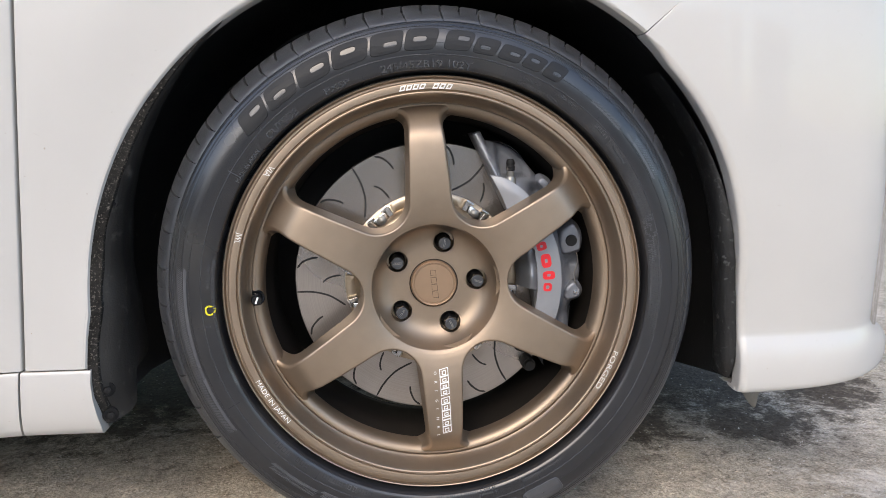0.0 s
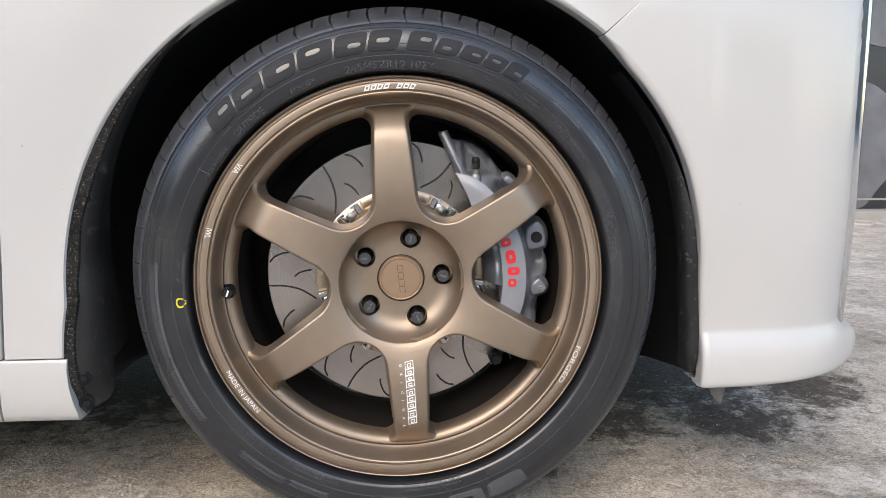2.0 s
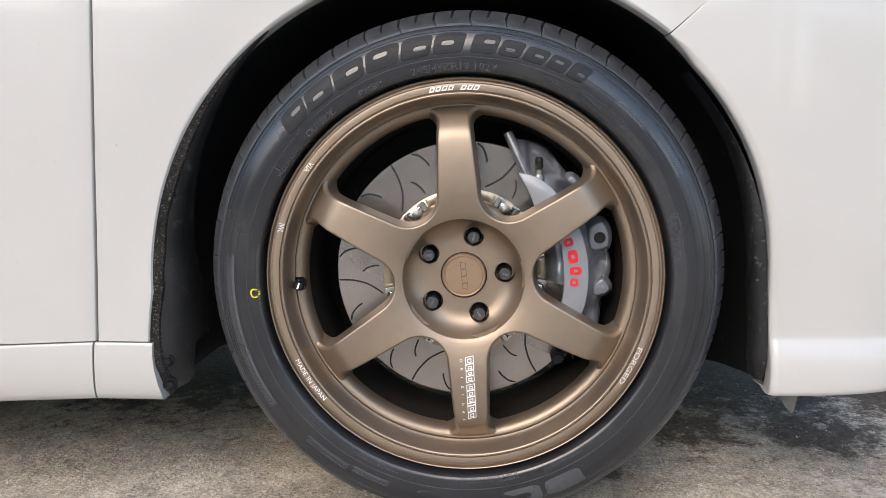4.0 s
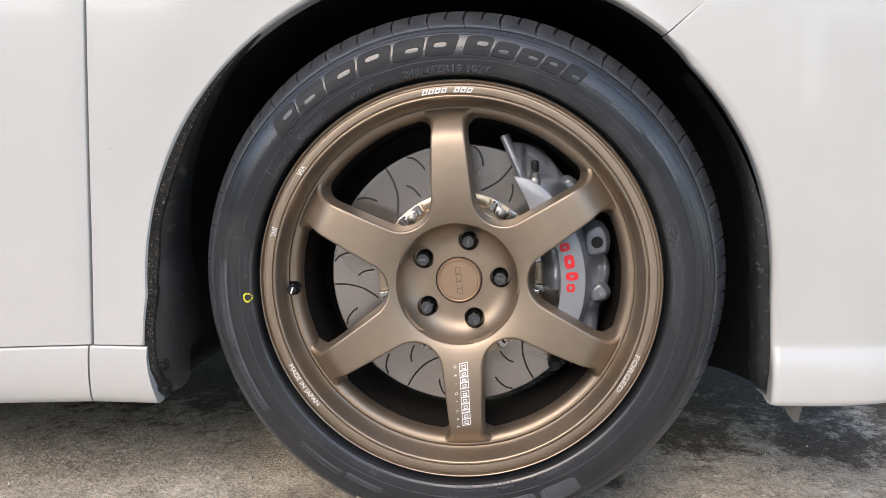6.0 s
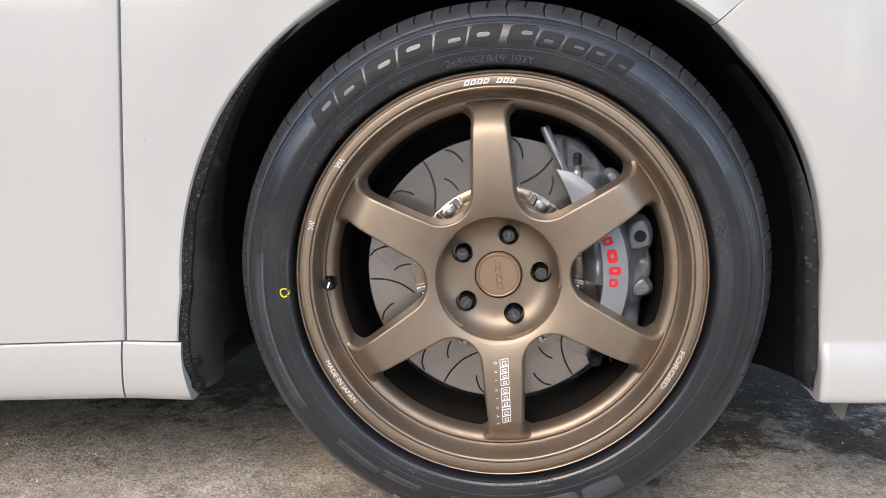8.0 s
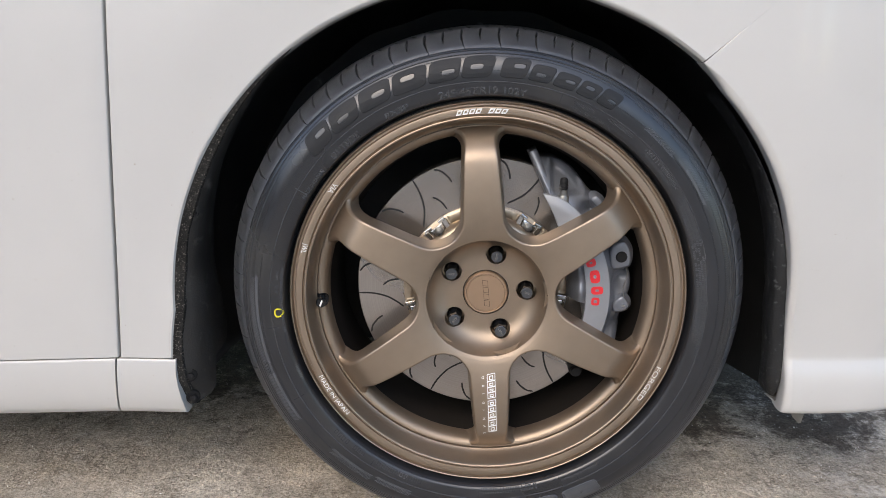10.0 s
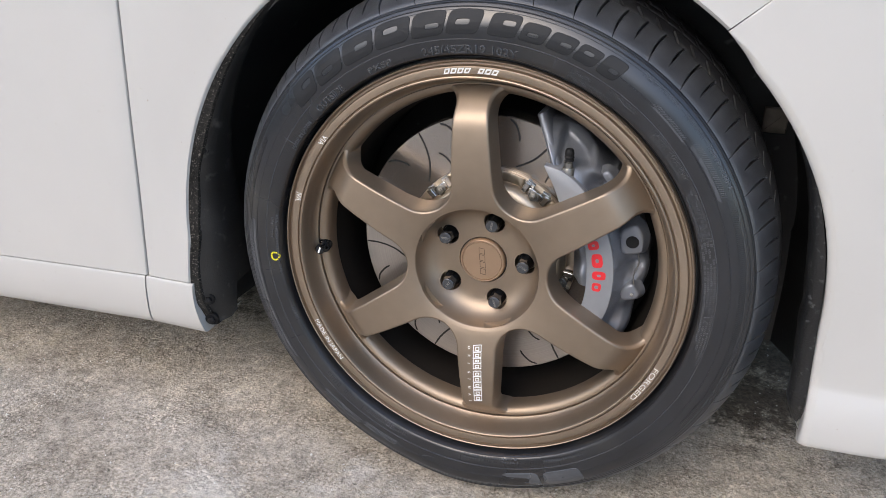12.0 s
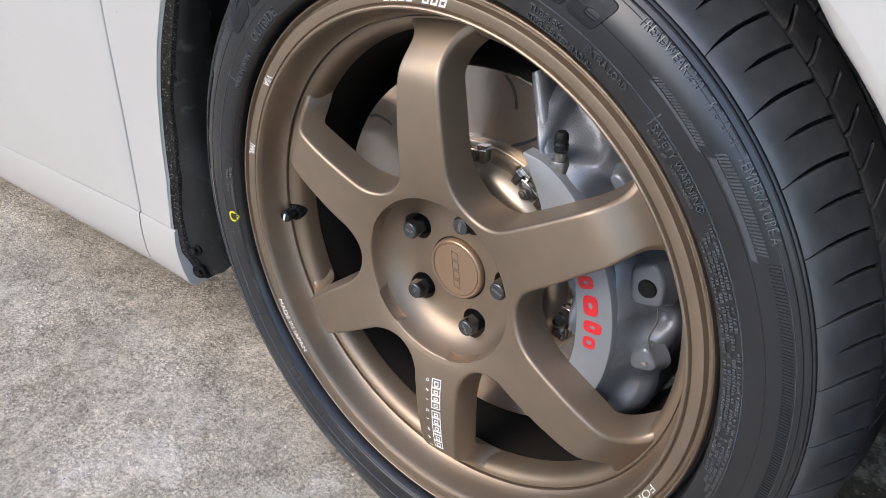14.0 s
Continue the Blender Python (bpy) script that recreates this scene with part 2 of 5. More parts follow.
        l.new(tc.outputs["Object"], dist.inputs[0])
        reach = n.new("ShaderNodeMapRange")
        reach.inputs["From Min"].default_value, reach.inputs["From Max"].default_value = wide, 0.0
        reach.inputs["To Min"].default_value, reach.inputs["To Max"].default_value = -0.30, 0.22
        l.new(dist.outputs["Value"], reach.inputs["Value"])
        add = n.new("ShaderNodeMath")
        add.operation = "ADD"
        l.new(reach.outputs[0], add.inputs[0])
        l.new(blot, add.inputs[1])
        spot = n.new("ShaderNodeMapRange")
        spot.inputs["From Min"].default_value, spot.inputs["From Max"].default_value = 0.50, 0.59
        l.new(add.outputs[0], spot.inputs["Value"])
        if oil_shade is None:
            oil_shade = spot
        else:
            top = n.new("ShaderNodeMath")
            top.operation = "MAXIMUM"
            l.new(oil_shade.outputs[0], top.inputs[0])
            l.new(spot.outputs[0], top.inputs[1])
            oil_shade = top
    oil_shade_fac = n.new("ShaderNodeMath")
    oil_shade_fac.operation, oil_shade_fac.inputs[1].default_value = "MULTIPLY", 0.92
    l.new(oil_shade.outputs[0], oil_shade_fac.inputs[0])
    # one dark brown serves the oil marks and the painted under-car shade
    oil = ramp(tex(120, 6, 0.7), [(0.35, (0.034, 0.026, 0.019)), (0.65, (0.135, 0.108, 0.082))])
    col = mix(col, oil, oil_shade_fac.outputs[0])
    spots = ramp(tex(95, 5, 0.6), [(0.65, (0, 0, 0)), (0.71, (0.8, 0.8, 0.8))])
    pit = ramp(tex(210, 3, 0.5), [(0.2, (0.10, 0.088, 0.072)), (0.8, (0.17, 0.155, 0.13))])
    col = mix(col, pit, spots)
    vor = n.new("ShaderNodeTexVoronoi")
    vor.inputs["Scale"].default_value = 120
    l.new(tc.outputs["Object"], vor.inputs["Vector"])
    chip = ramp(vor.outputs["Distance"], [(0.16, (1, 1, 1)), (0.24, (0, 0, 0))])
    rare = ramp(tex(60, 2, 0.5), [(0.60, (0, 0, 0)), (0.64, (1, 1, 1))])
    both = mix(chip, rare, 1.0, "MULTIPLY")
    pale = ramp(tex(300, 2, 0.5), [(0.3, (0.50, 0.48, 0.44)), (0.7, (0.78, 0.76, 0.72))])
    col = mix(col, pale, both)
    l.new(col, b.inputs["Base Color"])
    oil_shade_rough = n.new("ShaderNodeMapRange")
    oil_shade_rough.inputs["To Min"].default_value, oil_shade_rough.inputs["To Max"].default_value = 0.88, 0.74
    l.new(oil_shade_fac.outputs[0], oil_shade_rough.inputs["Value"])
    l.new(oil_shade_rough.outputs[0], b.inputs["Roughness"])
    b.inputs["Specular IOR Level"].default_value = 0.12
    grains = n.new("ShaderNodeMath")
    grains.operation = "MULTIPLY"
    round_top = n.new("ShaderNodeMapRange")
    round_top.inputs["From Min"].default_value, round_top.inputs["From Max"].default_value = 0.75, 0.0
    l.new(pebbles.outputs["Distance"], round_top.inputs["Value"])
    l.new(round_top.outputs[0], grains.inputs[0])
    l.new(worn, grains.inputs[1])
    hgt = n.new("ShaderNodeMath")
    hgt.operation = "MULTIPLY_ADD"
    l.new(grains.outputs[0], hgt.inputs[0])
    hgt.inputs[1].default_value = 0.20
    l.new(tex(64, 10, 0.74), hgt.inputs[2])
    bp = n.new("ShaderNodeBump")
    bp.inputs["Strength"].default_value, bp.inputs["Distance"].default_value = 1.0, 0.007
    l.new(hgt.outputs[0], bp.inputs["Height"])
    l.new(bp.outputs[0], b.inputs["Normal"])
    return m


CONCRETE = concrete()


# ---- mesh helpers ----
def part(name, bm, mat, parent=None, label="", m=None, smooth=True, sharp=35):
    """Link a bmesh as one mesh object, under a thing or part where one is given."""
    me = bpy.data.meshes.new(name)
    bmesh.ops.recalc_face_normals(bm, faces=bm.faces)
    bm.to_mesh(me)
    bm.free()
    return placed(name, me, mat, parent, label, m, smooth, sharp)


def placed(name, me, mat, parent=None, label="", m=None, smooth=True, sharp=35):
    me.materials.clear()
    for k in mat if isinstance(mat, (list, tuple)) else [mat]:
        me.materials.append(k)
    if smooth:
        me.polygons.foreach_set("use_smooth", [True] * len(me.polygons))
        me.set_sharp_from_angle(angle=radians(sharp))
    ob = new(name, me)
    if parent:
        ob.parent = parent
    if m:
        ob.matrix_basis = m
    return tagged(ob, label) if label else ob


def again(ob, m):
    """Another object on the same mesh, under the same parent."""
    o = new(ob.name.split(".")[0], ob.data)
    o.parent, o.matrix_basis = ob.parent, m
    if "label" in ob:
        o["label"] = ob["label"]
    return o


def grid(bm, rows, loop=False, mat=0):
    """Quads between rows of points; loop closes each row."""
    vs = [[bm.verts.new(p) for p in r] for r in rows]
    for a, b in zip(vs, vs[1:]):
        k = len(a)
        for i in range(k if loop else k - 1):
            j = (i + 1) % k
            try:
                bm.faces.new((a[i], a[j], b[j], b[i])).material_index = mat
            except ValueError:
                pass
    return vs


def polar(r, a, d):
    return (r * math.cos(a), d, r * math.sin(a))


def lathe(bm, profile, segs, a0=0.0, a1=2 * math.pi, fix=None, mat=0):
    full = abs(a1 - a0 - 2 * math.pi) < 1e-6
    n = segs if full else segs + 1
    rows = []
    for r, d in profile:
        row = [polar(r, a0 + (a1 - a0) * i / segs, d) for i in range(n)]
        rows.append([fix(p) for p in row] if fix else row)
    return grid(bm, rows, full, mat)


def prism(bm, outline, d0, d1, bevel=0.0, mat=0):
    """A plate with an (x, z) outline between depths d0 (front) and d1, its front edge bevelled."""
    k = len(outline)
    cx, cz = sum(p[0] for p in outline) / k, sum(p[1] for p in outline) / k

    def ring(d, inset):
        out = []
        for i in range(k):
            (xa, za), (x, z), (xb, zb) = outline[i - 1], outline[i], outline[(i + 1) % k]
            tx, tz = xb - xa, zb - za
            ln = math.hypot(tx, tz) or 1
            nx, nz = -tz / ln, tx / ln
            if nx * (cx - x) + nz * (cz - z) < 0:
                nx, nz = -nx, -nz
            out.append((x + nx * inset, d, z + nz * inset))
        return out

    rows = [ring(d0, bevel), ring(d0 + bevel * 0.35, bevel * 0.3), ring(d0 + bevel, 0), ring(d1, 0)] if bevel else [ring(d0, 0), ring(d1, 0)]
    vs = grid(bm, rows, True, mat)
    bm.faces.new(vs[0]).material_index = mat
    bm.faces.new(vs[-1]).material_index = mat


def smooth_loop(points, per=6):
    """A closed Catmull-Rom curve through the points."""
    out, k = [], len(points)
    for i in range(k):
        p = [Vector(points[(i + o) % k]) for o in (-1, 0, 1, 2)]
        for j in range(per):
            t = j / per
            out.append(tuple(0.5 * (2 * p[1] + (p[2] - p[0]) * t + (2 * p[0] - 5 * p[1] + 4 * p[2] - p[3]) * t * t + (3 * p[1] - p[0] - 3 * p[2] + p[3]) * t ** 3)))
    return out


def interp(x, table):
    xs, ys = zip(*table)
    return float(np.interp(x, xs, ys))


def smoothstep(a, b, x):
    t = min(1, max(0, (x - a) / (b - a)))
    return t * t * (3 - 2 * t)


# ---- ground ----
def axis(lo, hi, step, far):
    mid = list(np.arange(lo, hi + step / 2, step))
    out, s = [], step
    x = mid[-1]
    while x < far:
        s *= 1.35
        x += s
        out.append(x)
    back, s = [], step
    x = mid[0]
    while x > -far:
        s *= 1.35
        x -= s
        back.append(x)
    return back[::-1] + mid + out


def ground():
    xs, ys = axis(-1.1, 1.0, 0.008, 400), axis(0.65, 1.75, 0.008, 400)
    verts = []
    for y in ys:
        for x in xs:
            near = smoothstep(4, 1.5, math.hypot(x, y - 0.9))
            h = 0.0
            if near > 0:
                h = near * (0.0040 * noise.noise((x * 3, y * 3, 0.3)) + 0.0028 * noise.noise((x * 17, y * 17, 1.7)) + 0.0016 * noise.noise((x * 60, y * 60, 4.1)))
            verts.append((x, y, h - 0.003))
    k = len(xs)
    faces = [(j * k + i, j * k + i + 1, (j + 1) * k + i + 1, (j + 1) * k + i) for j in range(len(ys) - 1) for i in range(k - 1)]
    me = bpy.data.meshes.new("ground")
    me.from_pydata(verts, [], faces)
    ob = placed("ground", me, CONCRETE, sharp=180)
    tagged(ob, "worn grey concrete ground with dark oil stains, painted shade under the car and exposed sand", "ground", kind="structure")


ground()


def grit():
    """Loose sand and small chips of stone on the concrete, too many to count, and one larger pale stone."""
    rnd = random.Random(11)
    bm = bmesh.new()
    for i in range(900):
        x, y = rnd.uniform(-1.0, 1.1), rnd.uniform(0.35, 1.25)
        if abs(y - 1.0) < 0.14 and abs(x) < 0.16:
            continue
        s = 0.0007 + 0.0014 * rnd.random() ** 3
        turn = rnd.random() * 6.3
        vs = []
        for a, h in ((0, 0), (1.7, 0), (3.1, 0), (4.6, 0)):
            q = s * (0.7 + 0.6 * rnd.random())
            vs.append(bm.verts.new((x + q * math.cos(a + turn), y + q * math.sin(a + turn), -0.004)))
        top = bm.verts.new((x, y, -0.001 + s * 0.6))
        for k in range(4):
            bm.faces.new((vs[k], vs[(k + 1) % 4], top)).material_index = i % 2
    tagged(part("grit", bm, [GRIT, PEBBLE], smooth=False), "loose sand and small stone chips on the concrete", "grit", kind="stuff")
    bm = bmesh.new()
    bmesh.ops.create_icosphere(bm, subdivisions=2, radius=0.006)
    for v in bm.verts:
        v.co *= 1 + 0.35 * noise.noise(v.co * 220)
        v.co.z *= 0.6
    tagged(part("pebble", bm, GRIT, m=Matrix.Translation((0.46, 0.88, 0.001))), "small pale pebble lying on the concrete", "pebble")


grit()

# ---- the car: one thing, its panels, wheel and brake as parts ----
CAR = Vector((-1.2, 1.75, 0.0))
WHEEL = Vector((0.0, 0.90, 0.339))
car = tagged(new("car"), "white car with bronze six-spoke alloy wheel, parked on concrete", "car")
car.location = CAR


def car_part(name, bm, mat, label="", at=None, **k):
    """A part of the car whose mesh is given in world places, or about the point at."""
    return part(name, bm, mat, car, label, Matrix.Translation((at if at is not None else Vector((0, 0, 0))) - CAR), **k)


ARCH_C, ARCH_R = (-0.0067, 0.330), 0.4045


# side surface
def side_y(x, z):
    x = max(x, -1.6)
    y = 0.889 + 0.16 * max(0, z - 0.62) ** 2 + 0.010 * smoothstep(0.45, 0.2, z) * smoothstep(-0.2, 0.3, x)
    ring = math.hypot(x - ARCH_C[0], max(z, 0.33) - ARCH_C[1])
    u = max(0.0, (0.495 - ring) / 0.09)
    flare = 0.0075 * u * u / (u + 0.12) * smoothstep(0.20, 0.42, z) * smoothstep(0.30, 0.10, x)  # turned in towards the arch
    lip = 0.014 * smoothstep(0.28, 0.60, z) * smoothstep(0.02, 0.22, x) * smoothstep(0.52, 0.34, x)  # the bumper stands out beside the wheel
    return y + 0.003 + flare - lip + 0.004 * (max(0, -x - 0.2)) ** 2


def gap_x(z):
    """Where the gap between door and fender runs."""
    return -0.4885 + (z - 0.252) * 0.052


def sag(x):
    """The door's foot and the skirt run down a little towards the rear."""
    return 0.052 * min(0.0, x + 0.49)


def arch_left(z):
    return interp(z, [(0.165, -0.411), (0.20, -0.4185), (0.25, -0.4190), (0.29, -0.4160), (0.32, -0.4112)])


def arch_right(z):
    if z > 0.34:
        return ARCH_C[0] + math.sqrt(max(0, 0.4020 ** 2 - (z - ARCH_C[1]) ** 2)) + 0.0035 * smoothstep(0.36, 0.52, z) * smoothstep(0.655, 0.625, z)
    return interp(z, [(0.19, 0.4015), (0.223, 0.402), (0.268, 0.401), (0.34, 0.3953)])


SEAM = (0.244, 0.645)  # lower corner of the seam between fender and bumper


def seam_x(z):
    return SEAM[0] + (z - SEAM[1]) * 1.06 + 0.25 * (z - SEAM[1]) ** 2


def fender():
    top = 1.0
    inner, outer = [], []
    for i in range(8):
        z = 0.2535 + (0.330 - 0.2535) * i / 8
        inner.append((arch_left(z), z))
    a_end = math.atan2(SEAM[1] - ARCH_C[1], SEAM[0] - ARCH_C[0])
    for i in range(73):
        a = math.pi + (a_end - math.pi) * i / 72
        inner.append((ARCH_C[0] + ARCH_R * math.cos(a), ARCH_C[1] + ARCH_R * math.sin(a)))
    k = len(inner)
    half = 40
    for i in range(k):
        if i <= half:
            z = 0.2535 + (top - 0.2535) * (i / half) ** 1.35
            outer.append((gap_x(z) + 0.0018, z))
        else:
            t = (i - half) / (k - 1 - half)
            xe = seam_x(top) - 0.0010
            outer.append((gap_x(top) + (xe - gap_x(top)) * t, top))
    # the last column lies on the seam
    rows = []
    for dy, inn in ((0.026, 0.0008), (0.0058, 0.0012), (0.0038, 0.0011), (0.0022, 0.0006), (0.0009, -0.0007)):
        rows.append([(x + (ARCH_C[0] - x) * inn / ARCH_R, side_y(x, z) + dy, z + (ARCH_C[1] - z if z > ARCH_C[1] else 0) * inn / ARCH_R) for x, z in inner])
    m = 26
    for j in range(-1, m + 1):
        t = (max(j, 0) / m) ** 1.4
        row = []
        for (xi, zi), (xo, zo) in zip(inner, outer):
            x, z = xi + (xo - xi) * t, zi + (zo - zi) * t
            if j <= 0:
                ln = math.hypot(xo - xi, zo - zi)
                x, z = xi + (xo - xi) / ln * (0.0022 + 0.0022 * (j + 1)), zi + (zo - zi) / ln * (0.0022 + 0.0022 * (j + 1))
            swell = -0.0008 * math.exp(-((math.hypot(x - ARCH_C[0], z - ARCH_C[1]) - ARCH_R) / 0.012) ** 2) if z > 0.3 else 0
            row.append((x, side_y(x, z) + swell, z))
        rows.append(row)
    bm = bmesh.new()
    vs = grid(bm, rows)
    # folded edges towards the door and the bumper
    for col in (0, -1):
        edge = [r[col] for r in vs[5:]]
        fold = [bm.verts.new((v.co.x, v.co.y + 0.014, v.co.z)) for v in edge]
        for a, b, c, d in zip(edge, edge[1:], fold[1:], fold):
            bm.faces.new((a, b, c, d))
    edge = vs[-1][:half + 1]
    fold = [bm.verts.new((v.co.x, v.co.y + 0.014, v.co.z)) for v in edge]
    for a, b, c, d in zip(edge, edge[1:], fold[1:], fold):
        bm.faces.new((a, b, c, d))
    car_part("front_fender", bm, PAINT, "glossy pearl white front fender over the wheel arch", sharp=50)


def door():
    bm = bmesh.new()
    rows = []
    for j in range(31):
        z = 0.2535 + (1.0 - 0.2535) * j / 30
        xe = gap_x(z) - 0.0022
        low = (1 - j / 30) ** 2
        row = [(x, side_y(x, z), z + sag(x) * low) for x in np.linspace(-1.55, xe - 0.002, 30)]
        row += [(xe - 0.0006, side_y(xe, z) + 0.0007, z), (xe, side_y(xe, z) + 0.003, z), (xe, side_y(xe, z) + 0.016, z)]
        rows.append(row)
    low = [(x, y + 0.014, z) for x, y, z in rows[0]]
    grid(bm, [low] + rows)
    car_part("front_door", bm, PAINT, "glossy white front door, closed", sharp=50)


SKIRT_END = [(0.168, 0.0060), (0.175, 0.0075), (0.1835, 0.0060), (0.203, 0.0018), (0.2266, -0.0012), (0.25, -0.0005)]  # the free end leans forward at its foot


def sill(name, x0, x1, label):
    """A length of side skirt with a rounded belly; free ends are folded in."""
    prof = [(0.022, 0.2514), (0.0045, 0.2516), (0.0014, 0.2510), (0.0002, 0.2492), (0.0, 0.246), (-0.001, 0.235), (-0.0005, 0.215), (0.001, 0.195), (0.004, 0.180), (0.008, 0.1715), (0.014, 0.1685), (0.040, 0.1700), (0.09, 0.176)]
    bm = bmesh.new()
    rows = []
    n = max(3, int(abs(x1 - x0) / 0.03))
    xs = [x0 + (x1 - x0) * i / n for i in range(n + 1)]
    for x in xs:
        drop = -sag(x)
        rows.append([(x - (0.25 - z) * 0.06 * (x < -0.45) + (interp(z, SKIRT_END) if x == x1 and x > -0.45 else 0), side_y(x, z) + dy, z - drop) for dy, z in prof])
    vs = grid(bm, rows)
    for col in (vs[0], vs[-1]):
        c = [bm.verts.new((v.co.x, v.co.y + 0.02, v.co.z)) for v in col]
        for a, b, p, q in zip(col, col[1:], c[1:], c):
            bm.faces.new((a, b, p, q))
    car_part(name, bm, PAINT, label, sharp=40)


# plan curve of the bumper round the car's corner
BUMPER_PLAN = [(0.20, 0.0), (0.40, 0.001), (0.50, 0.006), (0.56, 0.020), (0.60, 0.043), (0.628, 0.078), (0.643, 0.12), (0.652, 0.19), (0.66, 0.45), (0.665, 0.85)]


def bumper_plan(x0, n):
    """n points (x, dy) from x0 along the plan curve."""
    pts = [(x, dy) for x, dy in BUMPER_PLAN if x > x0 + 1e-4]
    pts.insert(0, (x0, interp(x0, BUMPER_PLAN)))
    fine = []
    pv = [pts[0]] + pts + [pts[-1]]
    for i in range(1, len(pv) - 2):
        p = [Vector(q) for q in pv[i - 1:i + 3]]
        for j in range(6):
            t = j / 6
            fine.append(0.5 * (2 * p[1] + (p[2] - p[0]) * t + (2 * p[0] - 5 * p[1] + 4 * p[2] - p[3]) * t * t + (3 * p[1] - p[0] - 3 * p[2] + p[3]) * t ** 3))
    fine.append(Vector(pts[-1]))
    s = [0]
    for a, b in zip(fine, fine[1:]):
        s.append(s[-1] + (b - a).length)
    at = [s[-1] * (i / (n - 1)) ** 1.25 for i in range(n)]
    return [(float(np.interp(q, s, [f[0] for f in fine])), float(np.interp(q, s, [f[1] for f in fine]))) for q in at]


def bumper_out(z):
    """How far the lower lip stands out."""
    return interp(z, [(0.0, 0.0), (0.19, 0.0090), (0.198, 0.0118), (0.215, 0.0126), (0.235, 0.0118), (0.250, 0.0085), (0.262, 0.0035), (0.268, 0.0006), (0.272, 0.0), (2, 0)])


def bumper():
    zs = [0.1935, 0.1945, 0.197, 0.202, 0.21, 0.22, 0.23, 0.24, 0.25, 0.256, 0.262, 0.266, 0.269, 0.273, 0.28, 0.30] + list(np.linspace(0.32, SEAM[1], 22)) + list(np.linspace(0.66, 1.0, 16))
    rows = []
    for i, z in enumerate(zs):
        x0 = arch_right(z) if z <= SEAM[1] else seam_x(z) + 0.0013
        plan = bumper_plan(x0 + 0.0015, 44)
        plan.insert(1, tuple((q - p) * min(0.4, 0.0024 / max(1e-6, plan[1][0] - plan[0][0])) + p for p, q in zip(plan[0], plan[1])))
        out = bumper_out(z)
        rnd = (0.009, 0.0025, 0.0006)[i] if i < 3 else 0
        row = []
        for x, dy in plan:
            turn = smoothstep(0.03, 0.12, dy)
            rise = 0.008 * smoothstep(0.42, 0.66, x) * smoothstep(0.27, 0.19, z)
            row.append((x + (out * 3.2 - rnd) * turn, side_y(min(x, 0.5), max(z, 0.25)) + dy - (out - rnd) * (1 - turn), z + rise))
        x, y, zz = row[0]
        if z <= SEAM[1]:  # rolled lip round the wheel opening
            a = math.atan2(max(0.0, z - ARCH_C[1]), x - ARCH_C[0])
            roll = [(0.0060, 0.030), (0.0083, 0.0100), (0.0084, 0.0064), (0.0080, 0.0044), (0.0064, 0.0026), (0.0040, 0.0012), (0.0016, 0.0004), (0.0005, 0.0001)]
            full = smoothstep(SEAM[1] + 0.002, SEAM[1] - 0.030, z)
            row = [(x - math.cos(a) * s * full, y + dy, zz - math.sin(a) * s * full) for s, dy in roll] + row
        else:
            row = [(x - 0.0012 * k, y + dy, zz) for k, dy in ((1, 0.030), (1, 0.016), (1, 0.012), (1, 0.008), (1, 0.004), (1, 0.002), (0.6, 0.0008), (0.3, 0.0003))] + row
        rows.append(row)
    low = [(x - 0.01 * (k > 7), y + (0.05 * (1 if y < 1.1 else 0.2) if k > 7 else 0.002), z + 0.004) for k, (x, y, z) in enumerate(rows[0])]
    bm = bmesh.new()
    grid(bm, [low] + rows)
    car_part("front_bumper", bm, PAINT, "glossy white front bumper with a flared lower lip", sharp=50)


def chrome():
    """Slender chrome blade on the bumper's corner."""
    bm = bmesh.new()
    rows = []
    for i in range(40):
        z = 0.262 + (0.95 - 0.262) * i / 39
        w = 0.010 * min(1, math.sqrt((i + 0.15) / 3)) * (1 + 0.15 * i / 39)
        c = Vector((0.622 - 0.02 * (z - 0.27), side_y(0.5, z) + 0.068 - 0.03 * (z - 0.27)))
        tx, ty = 0.62, 0.78
        row = []
        for k in range(9):
            q = -1 + k / 4
            bulge = 0.004 * (1 - q * q)
            row.append((c.x + q * w * tx + (0.003 + bulge) * ty, c.y + q * w * ty - (0.003 + bulge) * tx, z))
        row = [(c.x - w * tx - 0.004 * ty, c.y - w * ty + 0.004 * tx, z)] + row + [(c.x + w * tx - 0.004 * ty, c.y + w * ty + 0.004 * tx, z)]
        rows.append(row)
    vs = grid(bm, rows)
    bm.faces.new(vs[0])
    car_part("chrome_blade", bm, CHROME, "bright chrome trim blade on the bumper corner", sharp=60)


def rear_side():
    """Plain rear part of the flank that closes the car."""
    bm = bmesh.new()
    rows = []
    for z in (0.19, 0.196, 0.26, 0.45, 0.62, 0.75, 0.88, 1.0):
        rows.append([(x, side_y(max(x, -1.6), z) + (0.03 if z < 0.195 else 0.0) + 0.18 * smoothstep(-2.9, -3.4, x), z + 0.052 * -0.9 * smoothstep(0.5, 0.2, z)) for x in np.linspace(-3.4, -1.555, 40)])
    grid(bm, rows)
    car_part("rear_side", bm, PAINT, "plain white rear flank of the car", sharp=50)


fender()
door()
rear_side()
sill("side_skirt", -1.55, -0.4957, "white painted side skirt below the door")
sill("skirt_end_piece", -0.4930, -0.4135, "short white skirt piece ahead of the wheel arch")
bumper()
chrome()


